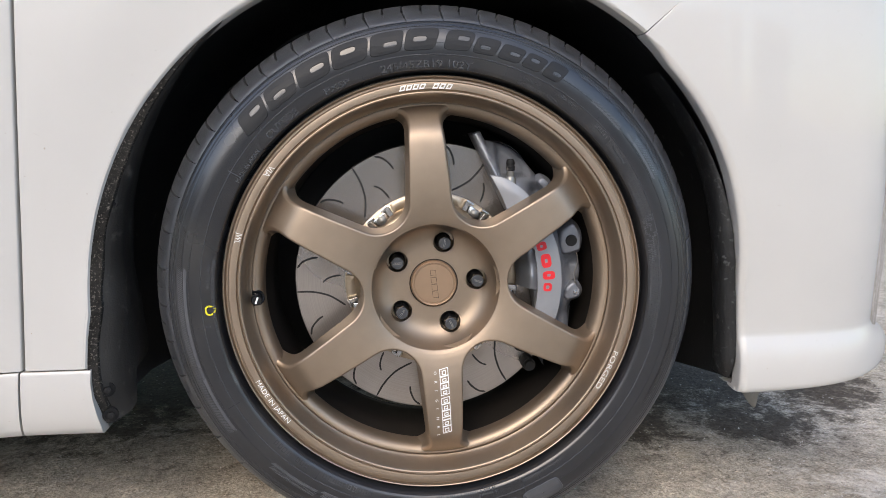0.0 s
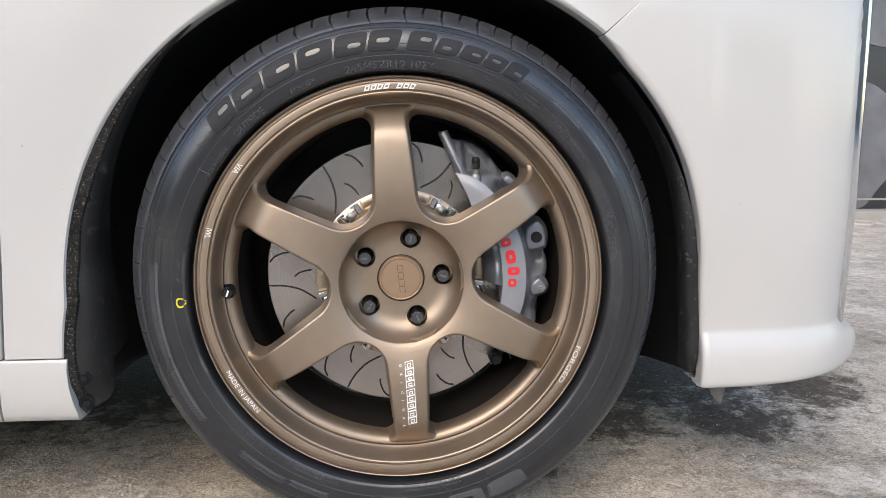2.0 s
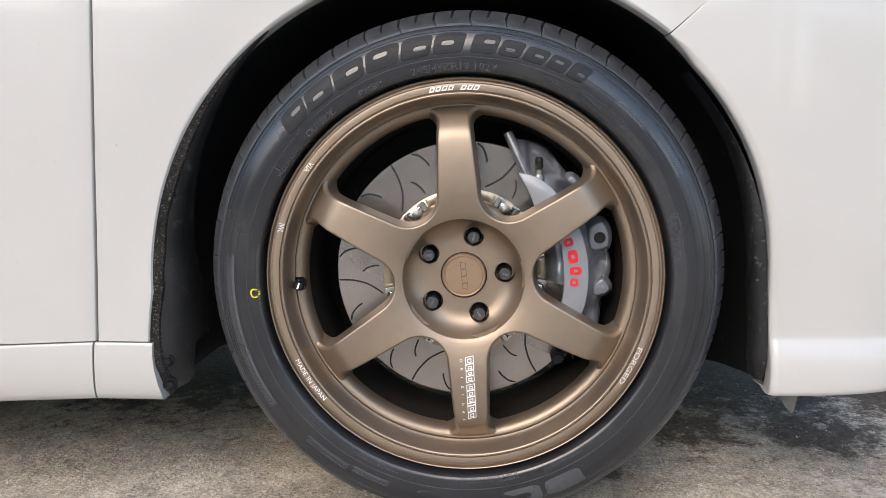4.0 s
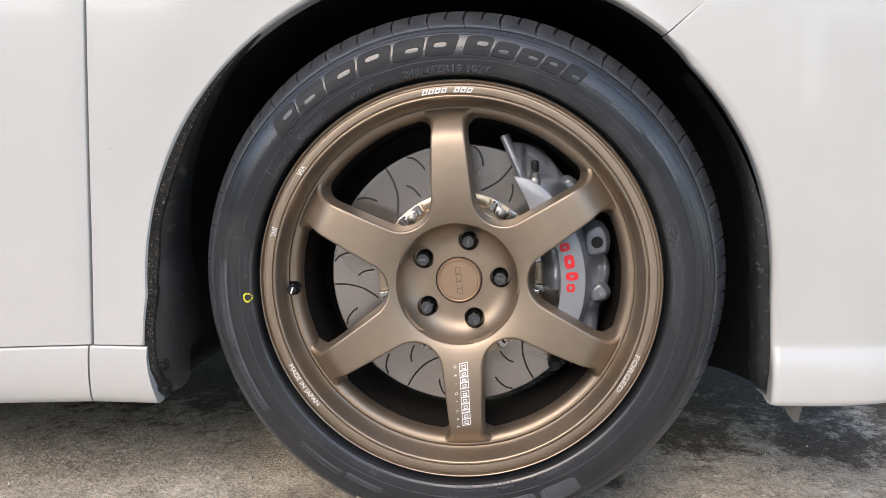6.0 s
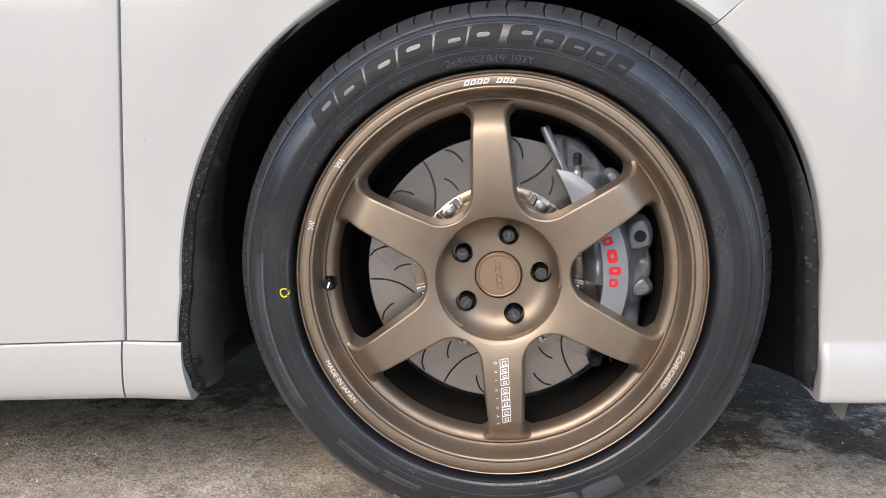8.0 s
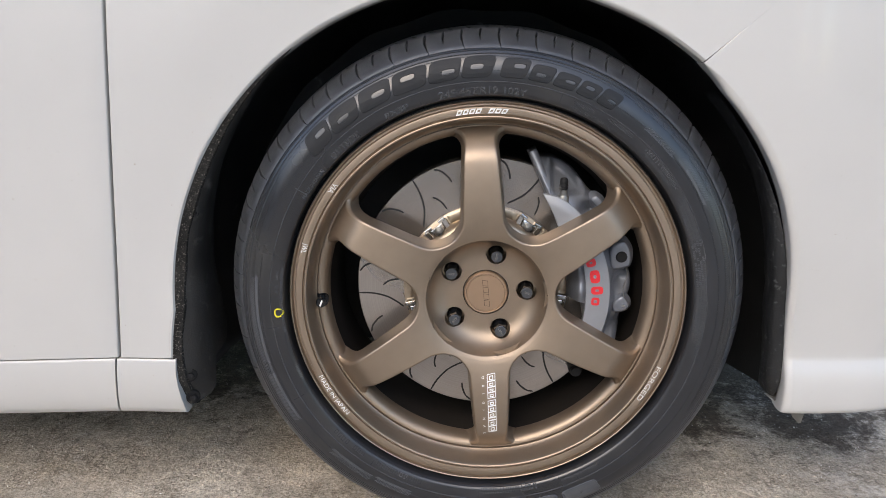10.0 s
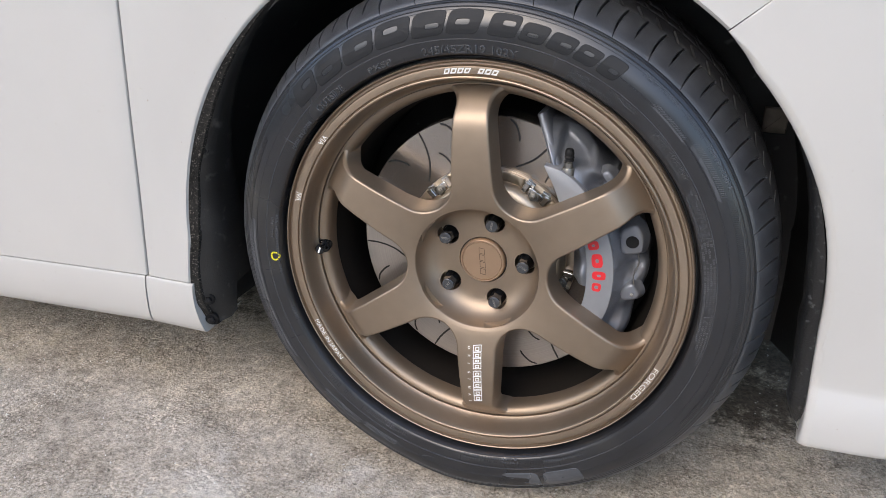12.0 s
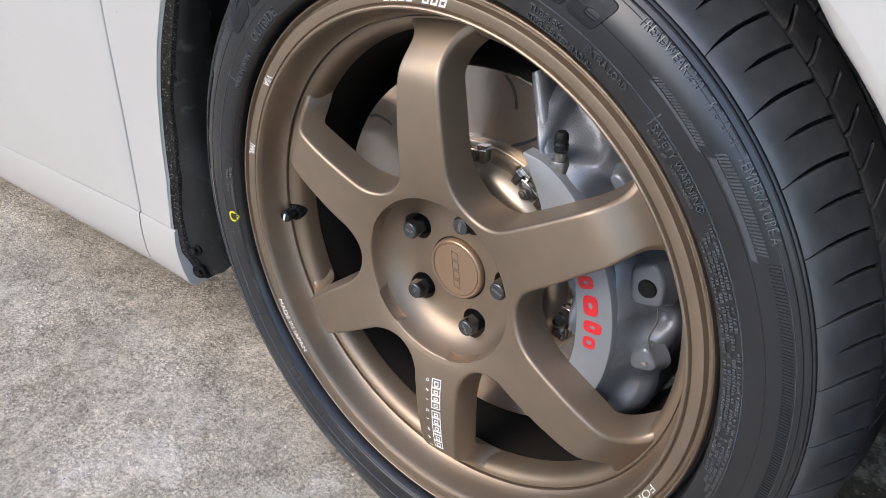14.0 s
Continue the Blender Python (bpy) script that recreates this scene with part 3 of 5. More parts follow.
def arch_path(n=64, shrink=0.0, low_l=0.20, low_r=0.20):
    """The wheel opening from its lower left end over the top to its lower right end."""
    pts = [(arch_left(z), z) for z in np.linspace(low_l, 0.325, 8)]
    pts += [(ARCH_C[0] + ARCH_R * math.cos(a), ARCH_C[1] + ARCH_R * math.sin(a)) for a in np.linspace(math.pi, 0.02, n)]
    pts += [(arch_right(z), z) for z in np.linspace(0.33, low_r, 8)]
    return [(x + (ARCH_C[0] - x) * shrink / ARCH_R, z + ((ARCH_C[1] - z) if z > ARCH_C[1] else 0) * shrink / ARCH_R) for x, z in pts]


def well():
    """Black plastic wheel well behind the arch."""
    bm = bmesh.new()
    rows = []
    for y, sh in ((0.920, -0.003), (0.930, -0.008), (0.96, -0.011), (1.05, -0.011), (1.15, -0.009), (1.22, 0.01)):
        rows.append([(x, y, z + 0.003 * math.sin(i * 0.9)) for i, (x, z) in enumerate(arch_path(64, sh, 0.17, 0.201 - 0.18 * (y - 0.905)))])
    vs = grid(bm, rows)
    bm.faces.new(vs[-1])
    car_part("wheel_well", bm, LINER, "dusty black plastic wheel well")


CLIPS = ((-0.341, 0.566), (-0.385, 0.450), (-0.4035, 0.329))
SCREWS = ((-0.401, 0.222), (-0.399, 0.190))
CLIP_IN = 0.0115


def felt():
    """Fuzzy liner edge with push clips down the rear side of the arch."""
    bm = bmesh.new()
    rows = []
    cut = [p for p in arch_path(90, 0.0008, 0.178) if p[0] < -0.235]
    last = len(cut) - 1

    def inward(i, x, z, w, y, fade=34):
        """A point of the liner w inside the arch's edge and y behind the panel."""
        taper = min(1.0, (last - i) / fade)
        a = math.atan2(max(z, ARCH_C[1]) - ARCH_C[1], x - ARCH_C[0])
        back = 0.0025 + 0.016 * smoothstep(0.225, 0.175, z) + (y - 0.0025) * (0.05 + 0.95 * taper)
        return (x - math.cos(a) * w * taper, side_y(x, z) + back, z - math.sin(a) * w * taper)

    for k, (w, y) in enumerate(((0.0, 0.0025), (0.003, 0.0045), (0.0105, 0.0075), (0.0118, 0.0110), (0.0118, 0.0200))):
        rows.append([inward(i, x, z, w * (1 + 0.25 * noise.noise((i * 0.31, 0, 0)) * (k > 1) + 0.5 * smoothstep(0.23, 0.18, z)), y, 14) for i, (x, z) in enumerate(cut)])
    grid(bm, rows)
    ob = car_part("liner_edge", bm, FELT, "fuzzy dark felt liner edge with black clips")
    button = bmesh.new()  # domed push button with a sunken rim
    lathe(button, [(0.0001, -0.0028), (0.0035, -0.0025), (0.0062, -0.0016), (0.0076, -0.0002), (0.0082, 0.0006), (0.0094, 0.0004), (0.0104, 0.0016), (0.0106, 0.006)], 28)
    screw = bmesh.new()  # hexagon screw head on a washer
    lathe(screw, [(0.0040, 0.0006), (0.0088, 0.0004), (0.0094, 0.0012), (0.0094, 0.006)], 28)
    prism(screw, [(0.0052 * math.cos(t), 0.0052 * math.sin(t)) for t in np.linspace(0, 2 * math.pi, 6, endpoint=False)], -0.0042, 0.0015, 0.0008)
    first = None
    for x, z in CLIPS:
        m = Matrix.Translation((x, side_y(x, z) + CLIP_IN, z)) @ Matrix.Rotation(radians(24), 4, "Z")
        if first is None:
            first = part("push_clip", button, BLACK, ob, "", m)
        else:
            again(first, m)
    first = None
    for x, z in SCREWS:
        m = Matrix.Translation((x, side_y(x, z) + CLIP_IN + 0.004, z)) @ Matrix.Rotation(radians(24), 4, "Z")
        if first is None:
            first = part("liner_screw", screw, BLACK, ob, "dusty black screw with a washer", m, sharp=30)
        else:
            again(first, m)
    # smooth dusty liner inside the felt edge, its lower end in two rounded lobes
    bm = bmesh.new()
    rows = []
    for w, y, low in ((0.009, 0.0105, 0.178), (0.020, 0.017, 0.180), (0.030, 0.029, 0.184), (0.0365, 0.042, 0.193), (0.0385, 0.050, 0.208), (0.0395, 0.058, 0.236), (0.041, 0.085, 0.240), (0.0405, 0.105, 0.245), (0.038, 0.112, 0.253), (0.030, 0.113, 0.260)):
        edge = [p for p in arch_path(90, 0.0008, low) if p[0] < -0.235]
        rows.append([inward(i, x, z, w * (1 + 0.05 * noise.noise((z * 23, w * 60, 2))), y) for i, (x, z) in enumerate(edge)])
    grid(bm, rows)
    car_part("wheel_liner", bm, DUSTY, "dusty black plastic liner behind the tyre")
    # front edge of the liner by the bumper
    bm = bmesh.new()
    rows = []
    for w, y in ((0.0, 0.9090), (0.0030, 0.9095), (0.0090, 0.9120), (0.0140, 0.9170), (0.0165, 0.9250), (0.0165, 0.9400), (0.0100, 0.9550), (-0.008, 0.9650)):
        row = []
        for i in range(48):
            z = 0.205 + 0.40 * i / 47
            x = arch_right(z) - 0.0068 * smoothstep(0.645, 0.615, z)
            fade = smoothstep(46, 20, i) * smoothstep(-2.5, 4, i)
            q = w * (1 + 0.12 * noise.noise((i * 0.3, 3, 0))) * fade
            row.append((x - q, y + 0.0012 * noise.noise((i * 0.5, 9, 0)) + 0.022 * (1 - fade), z))
        rows.append(row)
    grid(bm, rows)
    car_part("liner_edge", bm, SCUFFED, "scuffed black liner edge along the bumper")
    # torn corner of the splash guard below the bumper
    bm = bmesh.new()
    prism(bm, [(0.405, 0.205), (0.470, 0.205), (0.457, 0.172), (0.4530, 0.151), (0.4495, 0.1495), (0.441, 0.158), (0.430, 0.176)], 0.955, 0.958, 0.001)
    car_part("splash_guard", bm, GUARD, "frayed corner of a grey plastic splash guard")


def underbody():
    """Dark closed body behind the panels, so that no light comes through."""
    bm = bmesh.new()
    rows = []
    for z in (0.19, 0.98):
        rows.append([(-3.35, 1.10, z), (-2.9, 0.915, z), (-0.452, 0.905, z), (-0.452, 1.24, z), (0.440, 1.24, z), (0.440, 1.0, z), (0.60, 1.0, z), (0.62, 1.4, z), (0.62, 2.5, z), (-3.35, 2.5, z)])
    vs = grid(bm, rows, True)
    bm.faces.new(vs[0])
    bm.faces.new(vs[1])
    rows = [[(-0.45, 0.91, 0.77), (0.44, 0.91, 0.77)], [(-0.45, 1.25, 0.77), (0.44, 1.25, 0.77)]]
    grid(bm, rows)
    bmesh.ops.recalc_face_normals(bm, faces=bm.faces)
    car_part("inner_body", bm, DARK, "dark unpainted inner body structure", smooth=False)


def bonnet():
    """White upper closing panel over the engine bay and cabin side."""
    bm = bmesh.new()
    rows = []
    for y in (0.915, 0.95, 1.1, 1.4, 1.75, 2.1, 2.4, 2.55):
        rows.append([(x, y, 0.985 + 0.05 * (1 - ((y - 1.73) / 0.83) ** 2) - 0.03 * smoothstep(0.3, 0.66, x)) for x in np.linspace(-3.38, 0.64, 30)])
    vs = grid(bm, rows)
    fold = [bm.verts.new((v.co.x, v.co.y, v.co.z - 0.02)) for v in vs[0]]
    for a, b, c, d in zip(vs[0], vs[0][1:], fold[1:], fold):
        bm.faces.new((a, b, c, d))
    car_part("bonnet", bm, PAINT, "white painted upper panel", sharp=50)


well()
felt()
underbody()
bonnet()

# ---- wheel ----
SPOKE_A = radians(93.6)
NUT_A = radians(4.5)
RIM = [(0.2440, 0.030), (0.2560, 0.014), (0.2588, 0.008), (0.2588, 0.004), (0.2580, 0.0012), (0.2570, 0.0004), (0.2561, 0.0010), (0.2554, 0.0044), (0.2546, 0.0056), (0.2524, 0.0054), (0.2513, 0.0026), (0.2506, 0.0009), (0.2490, 0.0005),
       (0.2422, 0.0018), (0.2415, 0.0036), (0.2407, 0.0040), (0.2402, 0.0022), (0.2396, 0.0008), (0.2385, 0.0003), (0.2372, 0.0010), (0.2362, 0.0030), (0.2356, 0.0065), (0.2348, 0.0140), (0.2336, 0.0220), (0.2316, 0.0285), (0.2292, 0.0317), (0.2286, 0.0322),
       (0.2284, 0.0366), (0.2272, 0.0366), (0.2268, 0.0341), (0.2250, 0.0342), (0.2222, 0.0352), (0.2196, 0.0372), (0.2174, 0.0404), (0.2160, 0.0450), (0.2153, 0.0510), (0.2150, 0.0600), (0.2165, 0.0625)]
bm = bmesh.new()
lathe(bm, RIM, 240)
wheel = car_part("wheel", bm, BRONZE, "satin bronze forged six-spoke alloy wheel", at=WHEEL, sharp=32)
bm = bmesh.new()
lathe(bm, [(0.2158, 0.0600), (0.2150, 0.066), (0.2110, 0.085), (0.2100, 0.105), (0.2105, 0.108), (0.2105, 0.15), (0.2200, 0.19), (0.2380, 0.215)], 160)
part("barrel", bm, BARREL, wheel, "inner barrel of the wheel, shade painted into its dark colour")


def edge_v(u):
    """Half width of a spoke at u from the axle."""
    return 0.0298 - (u - 0.11) * 0.060


def corner(inset, r0, rad, n):
    """n points from the spoke's straight edge, moved by inset, round a fillet that runs into the circle r0."""
    d = Vector((1.0, -0.06)).normalized()
    out = Vector((0.06, 1.0)).normalized()
    p0 = Vector((0.184, edge_v(0.184))) + out * inset
    lo, hi = 0.0, 0.05
    for _ in range(50):
        s = (lo + hi) / 2
        if (p0 + d * s + out * rad).length < r0 - rad:
            lo = s
        else:
            hi = s
    c = p0 + d * lo + out * rad
    a0, a1 = math.atan2(-out.y, -out.x), math.atan2(c.y, c.x)
    pts = [p0 + d * lo * i / 6 for i in range(6)] + [c + rad * Vector((math.cos(a), math.sin(a))) for a in np.linspace(a0, a1, 30)]
    length = [0.0]
    for p, q in zip(pts, pts[1:]):
        length.append(length[-1] + (q - p).length)
    at = np.linspace(0, length[-1], n)
    return [Vector((float(np.interp(t, length, [p.x for p in pts])), float(np.interp(t, length, [p.y for p in pts])))) for t in at]


def face_d(r):
    """Depth of the spoke's face."""
    return interp(r, [(0.076, 0.0110), (0.0795, 0.0100), (0.0815, 0.0093), (0.0845, 0.0080), (0.09, 0.0064), (0.10, 0.0042), (0.115, 0.0018), (0.13, 0.0006), (0.15, 0.0001), (0.165, 0.0005), (0.176, 0.0012),
                      (0.184, 0.0022), (0.189, 0.0034), (0.193, 0.0050), (0.197, 0.0074), (0.201, 0.0106), (0.205, 0.0144), (0.2125, 0.0218), (0.217, 0.0264), (0.222, 0.0312), (0.2276, 0.0366)])


def spoke_side():
    """One side of the spoke from the hub to the rim: the face's edge, the foot of the flank, how far into the rim's fillet."""
    t30 = math.tan(radians(30))
    rc = 0.0945
    rf = (0.5520 * rc - 0.0364) / (1.0018 - 0.5520)
    cx, cy = (rc + rf) * math.cos(radians(30)), (rc + rf) * math.sin(radians(30))
    out = []
    for i in range(5):
        u = 0.0697 + ((rc - 0.0064) * math.cos(radians(30)) - 0.0697) * i / 5
        out.append((Vector((u, u * t30)), None, 0.0))
    a0, a1 = radians(210), math.atan2(-1, -0.06)
    a1 += 2 * math.pi if a1 < 0 else 0
    for i in range(13):
        a = a0 + (a1 - a0) * i / 12
        p, nrm = Vector((cx, cy)) + rf * Vector((math.cos(a), math.sin(a))), -Vector((math.cos(a), math.sin(a)))
        out.append((p - nrm * 0.0064, p - nrm * 0.0002, 0.0))
    u1 = cx + rf * math.cos(a1)
    nrm = Vector((0.06, 1)).normalized()
    for i in range(1, 16):
        u = u1 + (0.184 - u1) * i / 16
        p = Vector((u, edge_v(u)))
        out.append((p - nrm * 0.0064, p - nrm * 0.0002, 0.0))
    n = 20
    for i, (p, q) in enumerate(zip(corner(-0.0064, 0.2269, 0.0165, n), corner(-0.0002, 0.2156, 0.0150, n))):
        out.append((p, q, i / (n - 1)))
    return out


def spoke():
    rows = []
    for p, q, t in spoke_side():
        u, v = p
        b = 0.0108 * smoothstep(0.125, 0.0697, u)
        half = []
        for j in [0, 0.2, 0.4, 0.58, 0.74, 0.87, 0.95, 1.0]:
            vv = v * j
            uu = u + b * (1 - j * j) + t * t * (math.sqrt(0.2269 ** 2 - vv * vv) - math.sqrt(0.2269 ** 2 - v * v))
            half.append((uu, vv, face_d(math.hypot(uu, vv))))
        d0 = half[-1][2]
        deep = max(0.031 + 0.010 * smoothstep(0.13, 0.085, u) + 0.0270 * smoothstep(0.0, 0.8, t), d0 + 0.006)
        if q is not None:
            for w, f in ((0.14, 0.006), (0.28, 0.022), (0.38, 0.048), (0.44, 0.085), (0.49, 0.15), (0.60, 0.32), (0.78, 0.64), (1.0, 1.0)):
                m = p.lerp(q, w)
                half.append((m.x, m.y, d0 + (deep - d0) * f))
        else:
            half += [(u, v, d0 + 0.0002)] * 7 + [(u, v, deep)]
        full = [(x, -y, d) for x, y, d in half[:0:-1]] + half
        rows.append([(x, d, y) for x, y, d in full])
    bm = bmesh.new()
    grid(bm, rows, True)
    bmesh.ops.remove_doubles(bm, verts=bm.verts, dist=0.00003)
    return bm


first = None
for k in range(6):
    m = Matrix.Rotation(-(SPOKE_A + k * math.pi / 3), 4, "Y")
    if first is None:
        first = part("spoke", spoke(), BRONZE, wheel, "", m, sharp=55)
    else:
        again(first, m)

# hub bowl with five nut seats
BOWL = [(0.0840, 0.030), (0.0836, 0.0104), (0.0822, 0.0093), (0.0809, 0.0094), (0.0800, 0.0100), (0.0795, 0.0112), (0.0792, 0.0130), (0.0788, 0.0160), (0.0780, 0.0205), (0.0762, 0.0262), (0.0733, 0.0320), (0.0690, 0.0372), (0.0630, 0.0415), (0.0550, 0.0440), (0.0480, 0.0442), (0.0314, 0.0442), (0.0308, 0.060), (0.0306, 0.075), (0.0820, 0.075), (0.0840, 0.030)]
bm = bmesh.new()
lathe(bm, BOWL, 180)
bmesh.ops.remove_doubles(bm, verts=bm.verts, dist=0.00001)
bmesh.ops.recalc_face_normals(bm, faces=bm.faces)
NUT_R = 0.0550


def bored(bm, holes):
    """The mesh of bm with round holes (x, z, radius, d0, d1) bored into it."""
    me = bpy.data.meshes.new("bored")
    bm.to_mesh(me)
    bm.free()
    cut = bmesh.new()
    for x, z, r, d0, d1 in holes:
        a = grid(cut, [[(x + r * math.cos(t), d, z + r * math.sin(t)) for t in np.linspace(0, 2 * math.pi, 40, endpoint=False)] for d in (d0, d1)], True)
        cut.faces.new(a[0])
        cut.faces.new(a[1])
    bmesh.ops.recalc_face_normals(cut, faces=cut.faces)
    cm = bpy.data.meshes.new("cutter")
    cut.to_mesh(cm)
    cut.free()
    o, c = new("bored", me), new("cutter", cm)
    mod = o.modifiers.new("bore", "BOOLEAN")
    mod.operation, mod.object, mod.solver = "DIFFERENCE", c, "EXACT"
    got = bpy.data.meshes.new_from_object(o.evaluated_get(bpy.context.evaluated_depsgraph_get()))
    bpy.data.objects.remove(o)
    bpy.data.objects.remove(c)
    return got


holes = [(NUT_R * math.cos(NUT_A + radians(72 * k)), NUT_R * math.sin(NUT_A + radians(72 * k)), 0.0136, 0.02, 0.068) for k in range(5)]
holes += [(x, z, 0.0284, -0.02, 0.0210) for x, z, r, d0, d1 in holes]
me = bored(bm, holes[:5])
bm = bmesh.new()
bm.from_mesh(me)
me = bored(bm, holes[5:])
placed("hub_bowl", me, BRONZE, wheel, "recessed bronze hub bowl with five nut holes", sharp=40)


def nut_mesh():
    """Hexagonal nut with a round collar and a bevelled end."""
    bm = bmesh.new()
    n = 36

    def hexa(a, r):
        q = (a % (math.pi / 3)) - math.pi / 6
        return min(r, r * 0.885 / math.cos(q))

    rows = []
    for r, d, h in ((0.0105, 0.062, 0), (0.0105, 0.052, 0), (0.0100, 0.050, 0.4), (0.0098, 0.047, 1), (0.0093, 0.036, 1), (0.0088, 0.0325, 0.9), (0.0078, 0.0313, 0.7)):
        rows.append([polar(r * (1 - h) + hexa(2 * math.pi * i / n, r) * h, 2 * math.pi * i / n, d) for i in range(n)])
    vs = grid(bm, rows, True)
    bm.faces.new(vs[-1])
    return bm


first = cap = None
for k in range(5):
    a = NUT_A + radians(72 * k)
    m = Matrix.Translation(polar(NUT_R, a, -0.0020)) @ Matrix.Rotation(0.6 * k, 4, "Y")
    mc = Matrix.Translation(polar(NUT_R, a, -0.0020)) @ Matrix.Rotation(radians((80, 75, 5, 35, 60)[k]) * -1, 4, "Y")
    if first is None:
        first = part("lug_nut", nut_mesh(), NUT, wheel, "black hexagonal lug nut", m, sharp=25)
        bm = bmesh.new()
        lathe(bm, [(0.0001, 0.03045), (0.0070, 0.03045), (0.0076, 0.0310), (0.0078, 0.0322)], 36)
        cap = part("nut_cap", bm, NUTCAP, wheel, "dark grey nut end cap", mc)
    else:
        again(first, m)
        again(cap, mc)

# centre cap
bm = bmesh.new()
lathe(bm, [(0.0001, 0.0402), (0.0250, 0.0402), (0.0255, 0.0410), (0.0262, 0.0410), (0.0267, 0.0396), (0.0280, 0.0393), (0.0292, 0.0402), (0.0298, 0.0420), (0.0300, 0.0455), (0.0300, 0.05)], 96)
cap = part("centre_cap", bm, CAPB, wheel, "copper-bronze centre cap with an engraved mark")
# dark ring that paints the shade in the gap round the cap
bm = bmesh.new()
lathe(bm, [(0.0299, 0.0462), (0.0306, 0.0460), (0.0316, 0.0462)], 96)
part("cap_gap_shade", bm, DARK, wheel)

# valve
va = math.atan2(0.326 - WHEEL.z, -0.219)
bm = bmesh.new()
lathe(bm, [(0.0085, 0.050), (0.0085, 0.0345), (0.0075, 0.0325), (0.0048, 0.0330), (0.0045, 0.030), (0.0043, 0.0285), (0.0052, 0.0282), (0.0052, 0.0195), (0.0044, 0.0182), (0.0001, 0.0180)], 24)
valve = part("valve_stem", bm, NUT, wheel, "black tyre valve with a cap", Matrix.Translation(polar(0.2185, va, 0.002)) @ Matrix.Rotation(radians(10), 4, "Z") @ Matrix.Diagonal((1.25, 1.0, 1.25, 1)))
bm = bmesh.new()
prism(bm, [(-0.0009, -0.0034), (0.0009, -0.0034), (0.0009, 0.0034), (-0.0009, 0.0034)], 0.0174, 0.0184)
part("cap_mark", bm, WHITE, valve, "pale mark on the valve cap", Matrix.Rotation(radians(20), 4, "Y"), smooth=False)

# ---- tyre ----
TYRE = [(0.2450, 0.020), (0.2578, 0.0120), (0.2592, 0.0130), (0.2606, 0.0128), (0.2622, 0.0110), (0.2634, 0.0010), (0.2643, -0.0060), (0.2662, -0.0086), (0.2700, -0.0097), (0.2760, -0.0107), (0.2830, -0.0117), (0.2900, -0.0121), (0.2980, -0.0114), (0.3060, -0.0088),
        (0.3130, -0.0050), (0.3190, -0.0006), (0.3250, 0.0055), (0.3305, 0.0128), (0.3355, 0.0215), (0.3395, 0.0300)]


def tyre_d(r):
    return interp(r, TYRE[2:])


def flat(p):
    """The tyre sits flat on the ground and bulges a little above it."""
    x, d, z = p
    floor = -WHEEL.z + 0.0005
    low = smoothstep(-0.27, -0.335, z) * smoothstep(0.16, 0.0, abs(x))
    if d < 0.06:
        d -= 0.006 * low
    return (x, d, max(z, floor))


SHOULDER = [(0.3212, 0.0012), (0.3250, 0.0052), (0.3292, 0.0108), (0.3330, 0.0172), (0.3368, 0.0245), (0.3405, 0.0325), (0.3438, 0.0405), (0.3458, 0.0460), (0.3461, 0.0484)]
SHOULDER = [tuple(np.array(a) + (np.array(b) - np.array(a)) * t) for a, b in zip(SHOULDER, SHOULDER[1:]) for t in (0, 0.5)] + SHOULDER[-1:]
inner = [q for q in TYRE if q[0] < 0.3195] + [(0.3200, 0.0003), (0.3204, 0.0010), (0.3196, 0.0045), (0.3215, 0.0080), (0.3290, 0.0210), (0.3345, 0.0330), (0.3385, 0.0480), (0.3405, 0.0600), (0.3425, 0.075), (0.3430, 0.17), (0.3405, 0.19)]
back = [(r, 0.222 - d) for r, d in TYRE[::-1]]
bm = bmesh.new()
lathe(bm, inner + back, 300, fix=flat)
tyre = car_part("tyre", bm, RUBBER, "black low-profile tyre with raised sidewall lettering", at=WHEEL, sharp=60)

# shoulder blocks of the tread, two to a piece with a shorter slit between them
BLOCKS = 46


